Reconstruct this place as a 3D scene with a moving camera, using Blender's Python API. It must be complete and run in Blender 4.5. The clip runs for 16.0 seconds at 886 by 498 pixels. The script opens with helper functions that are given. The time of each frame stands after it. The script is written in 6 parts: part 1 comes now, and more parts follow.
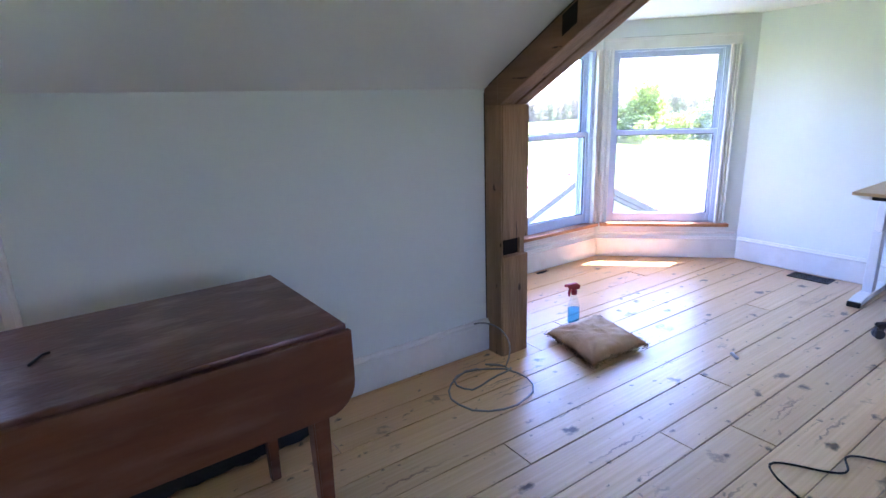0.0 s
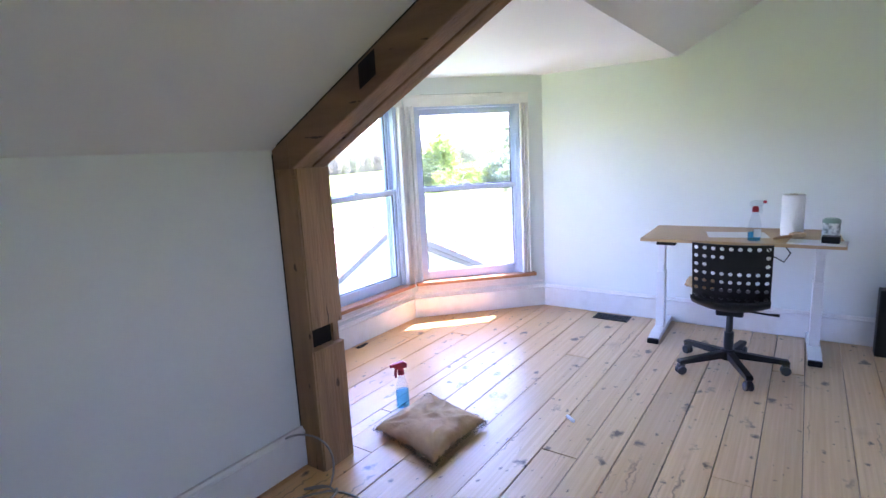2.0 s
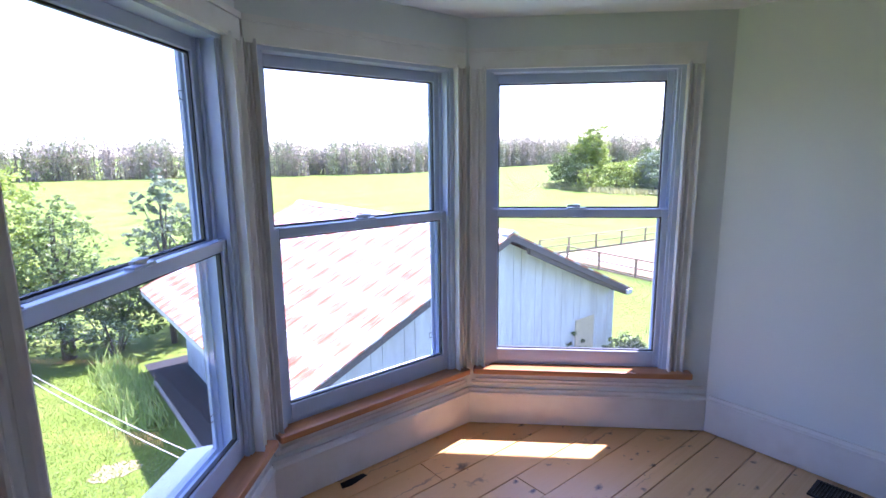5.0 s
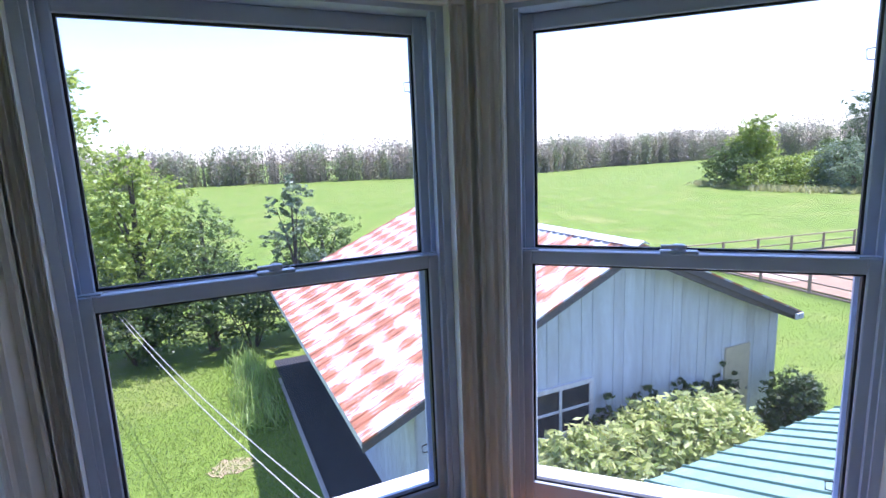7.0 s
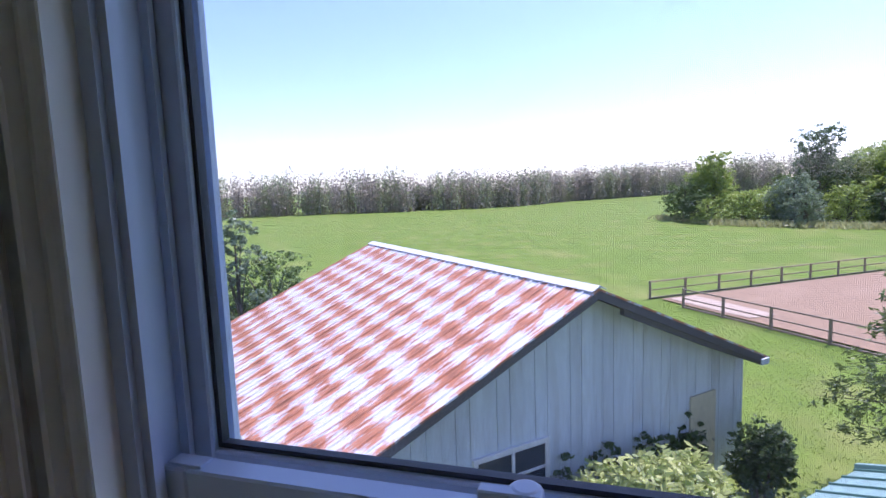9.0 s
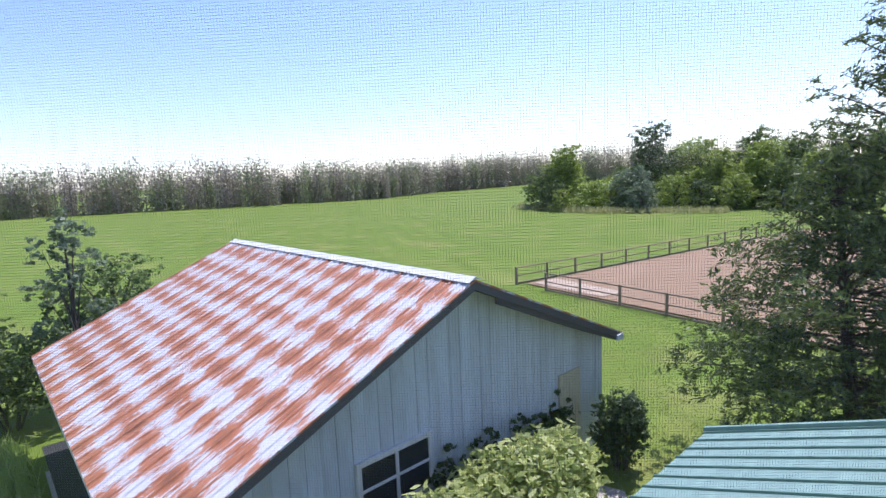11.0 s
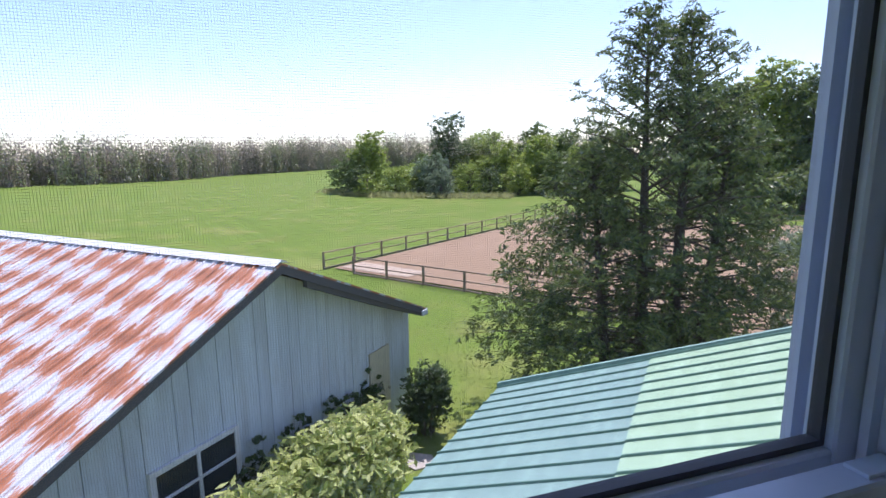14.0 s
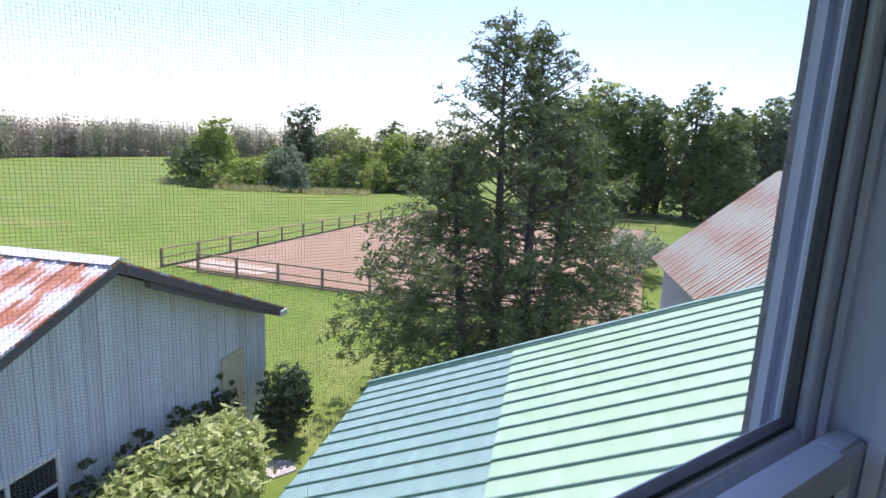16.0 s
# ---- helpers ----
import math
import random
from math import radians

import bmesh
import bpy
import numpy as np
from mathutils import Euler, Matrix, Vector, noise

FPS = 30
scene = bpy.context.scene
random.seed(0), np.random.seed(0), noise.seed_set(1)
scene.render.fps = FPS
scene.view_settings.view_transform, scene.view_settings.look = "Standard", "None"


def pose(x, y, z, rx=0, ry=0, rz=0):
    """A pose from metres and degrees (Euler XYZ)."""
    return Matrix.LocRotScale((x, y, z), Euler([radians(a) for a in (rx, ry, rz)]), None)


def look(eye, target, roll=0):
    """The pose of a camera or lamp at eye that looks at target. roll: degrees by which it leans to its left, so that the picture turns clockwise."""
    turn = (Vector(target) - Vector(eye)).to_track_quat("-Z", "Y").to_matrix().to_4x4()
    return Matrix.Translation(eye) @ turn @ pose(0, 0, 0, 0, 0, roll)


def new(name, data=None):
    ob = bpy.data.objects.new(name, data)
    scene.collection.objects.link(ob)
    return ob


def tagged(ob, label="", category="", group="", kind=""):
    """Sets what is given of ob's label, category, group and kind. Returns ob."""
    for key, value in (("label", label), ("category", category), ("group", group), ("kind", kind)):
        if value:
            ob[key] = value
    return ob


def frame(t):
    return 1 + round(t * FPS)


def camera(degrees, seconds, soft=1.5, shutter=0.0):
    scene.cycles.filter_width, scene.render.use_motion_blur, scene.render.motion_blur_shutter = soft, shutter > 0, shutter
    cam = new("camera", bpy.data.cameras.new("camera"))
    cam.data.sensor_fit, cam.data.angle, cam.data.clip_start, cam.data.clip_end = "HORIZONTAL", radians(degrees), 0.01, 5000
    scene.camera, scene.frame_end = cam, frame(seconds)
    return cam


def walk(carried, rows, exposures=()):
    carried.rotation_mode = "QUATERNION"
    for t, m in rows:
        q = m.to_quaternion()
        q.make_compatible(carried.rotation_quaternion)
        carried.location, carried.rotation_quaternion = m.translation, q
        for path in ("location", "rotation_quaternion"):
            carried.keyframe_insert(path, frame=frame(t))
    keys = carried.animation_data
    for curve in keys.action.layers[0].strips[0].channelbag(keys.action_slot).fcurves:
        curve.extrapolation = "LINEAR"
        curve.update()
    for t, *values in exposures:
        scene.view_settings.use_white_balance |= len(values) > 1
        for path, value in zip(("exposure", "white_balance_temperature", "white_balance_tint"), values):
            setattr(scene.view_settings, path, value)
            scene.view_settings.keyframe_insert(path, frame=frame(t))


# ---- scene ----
cam = camera(80.3, 16.0)
PATH = [
    (0, (-0.059, 0.16, 1.293), (1.03, 1.756, 0.776), -1.9),
    (0.5, (-0.075, 0.208, 1.278), (0.805, 1.902, 0.683), -0.7),
    (1, (-0.061, 0.303, 1.286), (0.915, 1.917, 0.623), 1.5),
    (1.5, (0.073, 0.357, 1.338), (1.464, 1.746, 0.971), -2.2),
    (2, (0.255, 0.466, 1.331), (1.868, 1.592, 0.973), -2.9),
    (2.5, (0.56, 0.644, 1.313), (2.117, 1.853, 0.98), -1.8),
    (3, (0.811, 0.709, 1.389), (2.291, 2.014, 1.059), -1.5),
    (3.5, (1.086, 0.944, 1.327), (2.677, 2.082, 0.91), -1.4),
    (4, (1.343, 1.053, 1.343), (2.805, 2.368, 0.981), -1.7),
    (6.5, (2.664, 1.695, 1.32), (3.678, 3.378, 0.942), -2.2),
    (7, (2.863, 1.832, 1.329), (3.683, 3.622, 0.979), -2.3),
    (7.5, (3.06, 2.033, 1.328), (3.813, 3.843, 0.936), 1.0),
    (8, (3.279, 2.214, 1.366), (4.213, 3.968, 1.141), 1.3),
    (8.5, (3.489, 2.325, 1.362), (4.438, 4.073, 1.158), 1.4),
    (9, (3.659, 2.39, 1.358), (4.594, 4.143, 1.13), -2.1),
    (9.5, (3.748, 2.478, 1.358), (4.868, 4.118, 1.126), -2.7),
    (12, (3.76, 2.639, 1.389), (5.185, 4.011, 1.095), -1.4),
    (12.5, (3.752, 2.615, 1.37), (5.293, 3.858, 1.086), -0.7),
    (13, (3.812, 2.604, 1.329), (5.428, 3.748, 1.046), -1.2),
    (13.5, (3.707, 2.624, 1.355), (5.395, 3.656, 1.065), 1.4),
    (14, (3.699, 2.608, 1.32), (5.454, 3.498, 0.967), -0.6),
    (14.5, (3.654, 2.662, 1.339), (5.462, 3.445, 0.999), -2.5),
    (15, (3.65, 2.751, 1.345), (5.529, 3.335, 0.986), -1.5),
    (15.5, (3.665, 2.775, 1.334), (5.577, 3.237, 0.971), 0.6),
    (16, (3.655, 2.772, 1.328), (5.587, 3.147, 0.974), 2.7),
]
walk(cam, [(t, look(eye, target, roll)) for t, eye, target, roll in PATH],
     [(0.0, 4.35, 5300, 41), (1.0, 4.45, 5320, 40), (2.0, 4.38, 5580, 43), (2.5, 4.25, 5570, 43), (3.0, 4.08, 5560, 43), (4.0, 3.5, 5500, 43), (5.6, 2.1, 5480, 37), (6.3, 1.84, 5420, 33), (7.0, 1.70, 5420, 31), (7.8, 1.22, 5500, 36), (9.0, 0.98, 5520, 35), (9.6, 0.83, 5580, 30), (12.0, 0.65, 5920, 23), (14.0, 0.77, 5950, 25), (16.0, 0.94, 5980, 27)])

# world and sun: high sun from the east
SUN = Vector((0.45, 0.04, 0.89)).normalized()
world = bpy.data.worlds.new("world")
scene.world = world
world.use_nodes = True
wn = world.node_tree.nodes
sky = wn.new("ShaderNodeTexSky")
sky.sky_type = "NISHITA"
sky.sun_disc = False
sky.sun_elevation = math.asin(SUN.z)
sky.sun_rotation = math.atan2(SUN.x, SUN.y)
sky.dust_density = 0.6
sky.ozone_density = 2.0
world.node_tree.links.new(sky.outputs[0], wn["Background"].inputs[0])
wn["Background"].inputs[1].default_value = 0.15
sun_data = bpy.data.lights.new("sun", "SUN")
sun_data.energy, sun_data.angle, sun_data.color = 4.0, radians(0.6), (1.0, 0.95, 0.87)
sun_lamp = new("sun", sun_data)
sun_lamp.matrix_world = look(SUN * 50, (0, 0, 0))


# ---------------------------------------------------------------- materials
def material(name, color, rough=0.6, color2=None, scale=6.0, stretch=(1, 1, 1), mix=0.5, bump=0.0, bump_scale=60.0,
             metal=0.0, spec=0.5, rand=0.0, coat=0.0, stain=None, stain_scale=1.5, stain_amount=0.3):
    """A surface with grain at two scales, optional stains and a per-object shift."""
    m = bpy.data.materials.new(name)
    m.use_nodes = True
    nt = m.node_tree
    n, l = nt.nodes, nt.links
    b = n["Principled BSDF"]
    b.inputs["Roughness"].default_value = rough
    b.inputs["Metallic"].default_value = metal
    b.inputs["Specular IOR Level"].default_value = spec
    b.inputs["Coat Weight"].default_value = coat
    b.inputs["Coat Roughness"].default_value = 0.2
    co = n.new("ShaderNodeTexCoord")
    mp = n.new("ShaderNodeMapping")
    mp.inputs["Scale"].default_value = stretch
    l.new(co.outputs["Object"], mp.inputs[0])
    vec = mp.outputs[0]
    if rand:
        oi = n.new("ShaderNodeObjectInfo")
        mul = n.new("ShaderNodeMath")
        mul.operation = "MULTIPLY"
        mul.inputs[1].default_value = 37.0
        l.new(oi.outputs["Random"], mul.inputs[0])
        ad = n.new("ShaderNodeVectorMath")
        l.new(vec, ad.inputs[0])
        l.new(mul.outputs[0], ad.inputs[1])
        vec = ad.outputs[0]
    no = n.new("ShaderNodeTexNoise")
    no.inputs["Scale"].default_value = scale
    no.inputs["Detail"].default_value = 6
    l.new(vec, no.inputs["Vector"])
    c2 = color2 or tuple(c * 0.75 for c in color)
    ramp = n.new("ShaderNodeValToRGB")
    ramp.color_ramp.elements[0].position = 0.5 - 0.35 * (1 - mix) - 0.1
    ramp.color_ramp.elements[1].position = 0.5 + 0.35 * (1 - mix) + 0.1
    ramp.color_ramp.elements[0].color = (*c2, 1)
    ramp.color_ramp.elements[1].color = (*color, 1)
    l.new(no.outputs[0], ramp.inputs[0])
    out = ramp.outputs[0]
    if stain:
        no2 = n.new("ShaderNodeTexNoise")
        no2.inputs["Scale"].default_value = stain_scale
        no2.inputs["Detail"].default_value = 4
        l.new(vec, no2.inputs["Vector"])
        r2 = n.new("ShaderNodeValToRGB")
        r2.color_ramp.elements[0].position = 0.48
        r2.color_ramp.elements[1].position = 0.72
        r2.color_ramp.elements[1].color = (stain_amount,) * 3 + (1,)
        r2.color_ramp.elements[0].color = (0, 0, 0, 1)
        l.new(no2.outputs[0], r2.inputs[0])
        mx = n.new("ShaderNodeMixRGB")
        l.new(r2.outputs[0], mx.inputs[0])
        l.new(out, mx.inputs[1])
        mx.inputs[2].default_value = (*stain, 1)
        out = mx.outputs[0]
    if rand:
        hs = n.new("ShaderNodeHueSaturation")
        mr = n.new("ShaderNodeMapRange")
        mr.inputs["To Min"].default_value = 1 - rand
        mr.inputs["To Max"].default_value = 1 + rand
        l.new(oi.outputs["Random"], mr.inputs[0])
        l.new(mr.outputs[0], hs.inputs["Value"])
        l.new(out, hs.inputs["Color"])
        out = hs.outputs[0]
    l.new(out, b.inputs["Base Color"])
    if bump:
        nb = n.new("ShaderNodeTexNoise")
        nb.inputs["Scale"].default_value = bump_scale
        nb.inputs["Detail"].default_value = 4
        l.new(vec, nb.inputs["Vector"])
        bp = n.new("ShaderNodeBump")
        bp.inputs["Strength"].default_value = bump
        bp.inputs["Distance"].default_value = 0.01
        l.new(nb.outputs[0], bp.inputs["Height"])
        l.new(bp.outputs[0], b.inputs["Normal"])
    return m


def leaf_material(name, dark, light, trans=0.5):
    """Foliage: each leaf its own green, some light through it."""
    m = bpy.data.materials.new(name)
    m.use_nodes = True
    n, l = m.node_tree.nodes, m.node_tree.links
    dark, light = (tuple(1.35 * c for c in q) for q in (dark, light))
    b = n["Principled BSDF"]
    b.inputs["Roughness"].default_value = 0.45
    b.inputs["Specular IOR Level"].default_value = 0.45
    geo = n.new("ShaderNodeNewGeometry")
    ramp = n.new("ShaderNodeValToRGB")
    ramp.color_ramp.elements[0].color = (*dark, 1)
    ramp.color_ramp.elements[1].color = (*light, 1)
    l.new(geo.outputs["Random Per Island"], ramp.inputs[0])
    l.new(ramp.outputs[0], b.inputs["Base Color"])
    tr = n.new("ShaderNodeBsdfTranslucent")
    l.new(ramp.outputs[0], tr.inputs[0])
    mx = n.new("ShaderNodeMixShader")
    mx.inputs[0].default_value = trans
    l.new(b.outputs[0], mx.inputs[1])
    l.new(tr.outputs[0], mx.inputs[2])
    l.new(mx.outputs[0], n["Material Output"].inputs[0])
    return m


def add_spots(m, cells, share, reach, colour, bend=0.03, flat=False, soft=0.25):
    """Scatters small dark knots or nail holes over a material."""
    n, l = m.node_tree.nodes, m.node_tree.links
    b = n["Principled BSDF"]
    base = b.inputs["Base Color"].links[0].from_socket
    co = n.new("ShaderNodeTexCoord")
    wob = n.new("ShaderNodeTexNoise")
    wob.inputs["Scale"].default_value = 24
    wob.inputs["Detail"].default_value = 4
    l.new(co.outputs["Object"], wob.inputs["Vector"])
    sc = n.new("ShaderNodeVectorMath")
    sc.operation = "SCALE"
    sc.inputs["Scale"].default_value = bend
    l.new(wob.outputs["Color"], sc.inputs[0])
    ad = n.new("ShaderNodeVectorMath")
    l.new(co.outputs["Object"], ad.inputs[0])
    l.new(sc.outputs[0], ad.inputs[1])
    mp = n.new("ShaderNodeMapping")
    mp.inputs["Scale"].default_value = cells
    l.new(ad.outputs[0], mp.inputs[0])
    vo = n.new("ShaderNodeTexVoronoi")
    if flat:
        vo.voronoi_dimensions = "2D"
    vo.inputs["Scale"].default_value = 1.0
    l.new(mp.outputs[0], vo.inputs["Vector"])
    sp = n.new("ShaderNodeSeparateColor")
    l.new(vo.outputs["Color"], sp.inputs[0])
    size = n.new("ShaderNodeMath")
    size.operation = "MULTIPLY_ADD"
    size.inputs[1].default_value, size.inputs[2].default_value = reach / share, reach - reach / share
    l.new(sp.outputs[0], size.inputs[0])
    near = n.new("ShaderNodeMath")
    near.operation = "SUBTRACT"
    l.new(size.outputs[0], near.inputs[0])
    l.new(vo.outputs["Distance"], near.inputs[1])
    mr = n.new("ShaderNodeMapRange")
    mr.inputs["From Min"].default_value, mr.inputs["From Max"].default_value = -0.01, reach * soft
    mr.inputs["To Max"].default_value = 0.9
    l.new(near.outputs[0], mr.inputs[0])
    mx = n.new("ShaderNodeMixRGB")
    l.new(mr.outputs[0], mx.inputs[0])
    l.new(base, mx.inputs[1])
    mx.inputs[2].default_value = (*colour, 1)
    l.new(mx.outputs[0], b.inputs["Base Color"])
    return m


def floor_material():
    """Varnished pine: long grain, scattered knots, scuffs and dull worn patches."""
    m = material("pine_floor", (0.75, 0.54, 0.30), 0.3, (0.59, 0.385, 0.18), 4.0, (0.5, 20, 1), 0.3, 0.06, 40, rand=0.10)
    n, l = m.node_tree.nodes, m.node_tree.links
    b = n["Principled BSDF"]
    geo = n.new("ShaderNodeNewGeometry")
    oi = n.new("ShaderNodeObjectInfo")

    turn = n.new("ShaderNodeMath")
    turn.operation = "MULTIPLY"
    turn.inputs[1].default_value = 53.0
    l.new(oi.outputs["Random"], turn.inputs[0])
    shifted = n.new("ShaderNodeVectorMath")
    l.new(geo.outputs["Position"], shifted.inputs[0])
    l.new(turn.outputs[0], shifted.inputs[1])

    def noise_of(scale, detail=4, stretch=None):
        k = n.new("ShaderNodeTexNoise")
        k.inputs["Scale"].default_value = scale
        k.inputs["Detail"].default_value = detail
        src = shifted.outputs[0]
        if stretch:
            q = n.new("ShaderNodeMapping")
            q.inputs["Scale"].default_value = stretch
            l.new(src, q.inputs[0])
            src = q.outputs[0]
        l.new(src, k.inputs["Vector"])
        return k

    def layer(fac, colour, base):
        x = n.new("ShaderNodeMixRGB")
        l.new(fac, x.inputs[0])
        l.new(base, x.inputs[1])
        x.inputs[2].default_value = (*colour, 1)
        return x.outputs[0]

    def ramp_of(value, p0, c0, p1, c1):
        r = n.new("ShaderNodeValToRGB")
        r.color_ramp.elements[0].position, r.color_ramp.elements[0].color = p0, (c0,) * 3 + (1,)
        r.color_ramp.elements[1].position, r.color_ramp.elements[1].color = p1, (c1,) * 3 + (1,)
        l.new(value, r.inputs[0])
        return r.outputs[0]

    base = b.inputs["Base Color"].links[0].from_socket
    # fine reddish grain
    base = layer(ramp_of(noise_of(3.0, 8, (0.5, 26, 1)).outputs[0], 0.40, 0.0, 0.85, 0.5), (0.50, 0.27, 0.11), base)
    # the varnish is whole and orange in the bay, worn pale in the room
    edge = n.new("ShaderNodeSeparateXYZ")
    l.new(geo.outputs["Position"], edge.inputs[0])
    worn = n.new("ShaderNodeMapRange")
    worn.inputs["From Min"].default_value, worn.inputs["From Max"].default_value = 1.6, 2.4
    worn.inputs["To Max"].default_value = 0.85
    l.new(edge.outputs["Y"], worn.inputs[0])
    # the bay's orange is also raised to stand in for window light
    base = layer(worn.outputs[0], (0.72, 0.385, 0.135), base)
    l.new(base, b.inputs["Base Color"])
    grain = n.new("ShaderNodeMapRange")
    b.inputs["Specular IOR Level"].default_value = 0.6
    b.inputs["Coat Weight"].default_value = 0.1
    b.inputs["Coat Roughness"].default_value = 0.28
    grain.inputs["To Min"].default_value, grain.inputs["To Max"].default_value = 0.24, 0.42
    l.new(noise_of(30, 3, (0.3, 2, 1)).outputs[0], grain.inputs[0])
    l.new(grain.outputs[0], b.inputs["Roughness"])
    # brown knots with dark hearts, small black knots, torn scuffs
    add_spots(m, (1.9, 3.6, 1), 0.35, 0.16, (0.40, 0.20, 0.085), 0.04, True, 1.6)
    add_spots(m, (2.7, 4.6, 1), 0.55, 0.13, (0.065, 0.034, 0.018), 0.085, True, 0.5)
    add_spots(m, (5.6, 8.2, 1), 0.45, 0.13, (0.065, 0.036, 0.020), 0.05, True, 0.6)
    add_spots(m, (1.3, 42, 1), 0.16, 0.30, (0.20, 0.105, 0.055), 0.05, True, 0.8)
    add_spots(m, (17, 26, 1), 0.16, 0.22, (0.16, 0.09, 0.05), 0.05, True, 0.7)
    add_spots(m, (3.3, 8.5, 1), 0.35, 0.24, (0.12, 0.072, 0.045), 0.14, True, 1.0)
    return m


def glass_material(name="window_glass", tint=(1, 1, 1)):
    m = bpy.data.materials.new(name)
    m.use_nodes = True
    n, l = m.node_tree.nodes, m.node_tree.links
    tr = n.new("ShaderNodeBsdfTransparent")
    tr.inputs[0].default_value = (*tint, 1)
    gl = n.new("ShaderNodeBsdfGlossy")
    gl.inputs["Roughness"].default_value = 0.02
    lw = n.new("ShaderNodeLayerWeight")
    lw.inputs[0].default_value = 0.5
    pw = n.new("ShaderNodeMath")
    pw.operation = "POWER"
    pw.inputs[1].default_value = 5.0
    l.new(lw.outputs["Facing"], pw.inputs[0])
    fr = n.new("ShaderNodeMath")
    fr.operation = "MULTIPLY_ADD"
    fr.inputs[1].default_value, fr.inputs[2].default_value = 0.6, 0.02
    l.new(pw.outputs[0], fr.inputs[0])
    mx = n.new("ShaderNodeMixShader")
    l.new(fr.outputs[0], mx.inputs[0])
    l.new(tr.outputs[0], mx.inputs[1])
    l.new(gl.outputs[0], mx.inputs[2])
    l.new(mx.outputs[0], n["Material Output"].inputs[0])
    return m


def screen_material():
    """Fine grey insect mesh, about 1.5 mm between the wires."""
    m = bpy.data.materials.new("insect_mesh")
    m.use_nodes = True
    n, l = m.node_tree.nodes, m.node_tree.links
    co = n.new("ShaderNodeTexCoord")
    sep = n.new("ShaderNodeSeparateXYZ")
    l.new(co.outputs["Object"], sep.inputs[0])
    lines = []
    for axis in ("X", "Z"):
        mu = n.new("ShaderNodeMath")
        mu.operation = "MULTIPLY"
        mu.inputs[1].default_value = 1 / 0.0016
        l.new(sep.outputs[axis], mu.inputs[0])
        fr = n.new("ShaderNodeMath")
        fr.operation = "FRACT"
        l.new(mu.outputs[0], fr.inputs[0])
        lt = n.new("ShaderNodeMath")
        lt.operation = "LESS_THAN"
        lt.inputs[1].default_value = 0.07
        l.new(fr.outputs[0], lt.inputs[0])
        lines.append(lt)
    mxm = n.new("ShaderNodeMath")
    mxm.operation = "MAXIMUM"
    l.new(lines[0].outputs[0], mxm.inputs[0])
    l.new(lines[1].outputs[0], mxm.inputs[1])
    tr = n.new("ShaderNodeBsdfTransparent")
    df = n.new("ShaderNodeBsdfDiffuse")
    df.inputs[0].default_value = (0.26, 0.265, 0.27, 1)
    through_wire = n.new("ShaderNodeBsdfTranslucent")
    through_wire.inputs[0].default_value = (0.3, 0.3, 0.31, 1)
    wire = n.new("ShaderNodeMixShader")
    wire.inputs[0].default_value = 0.12
    l.new(df.outputs[0], wire.inputs[1])
    l.new(through_wire.outputs[0], wire.inputs[2])
    mx = n.new("ShaderNodeMixShader")
    l.new(mxm.outputs[0], mx.inputs[0])
    l.new(tr.outputs[0], mx.inputs[1])
    l.new(wire.outputs[0], mx.inputs[2])
    l.new(mx.outputs[0], n["Material Output"].inputs[0])
    return m


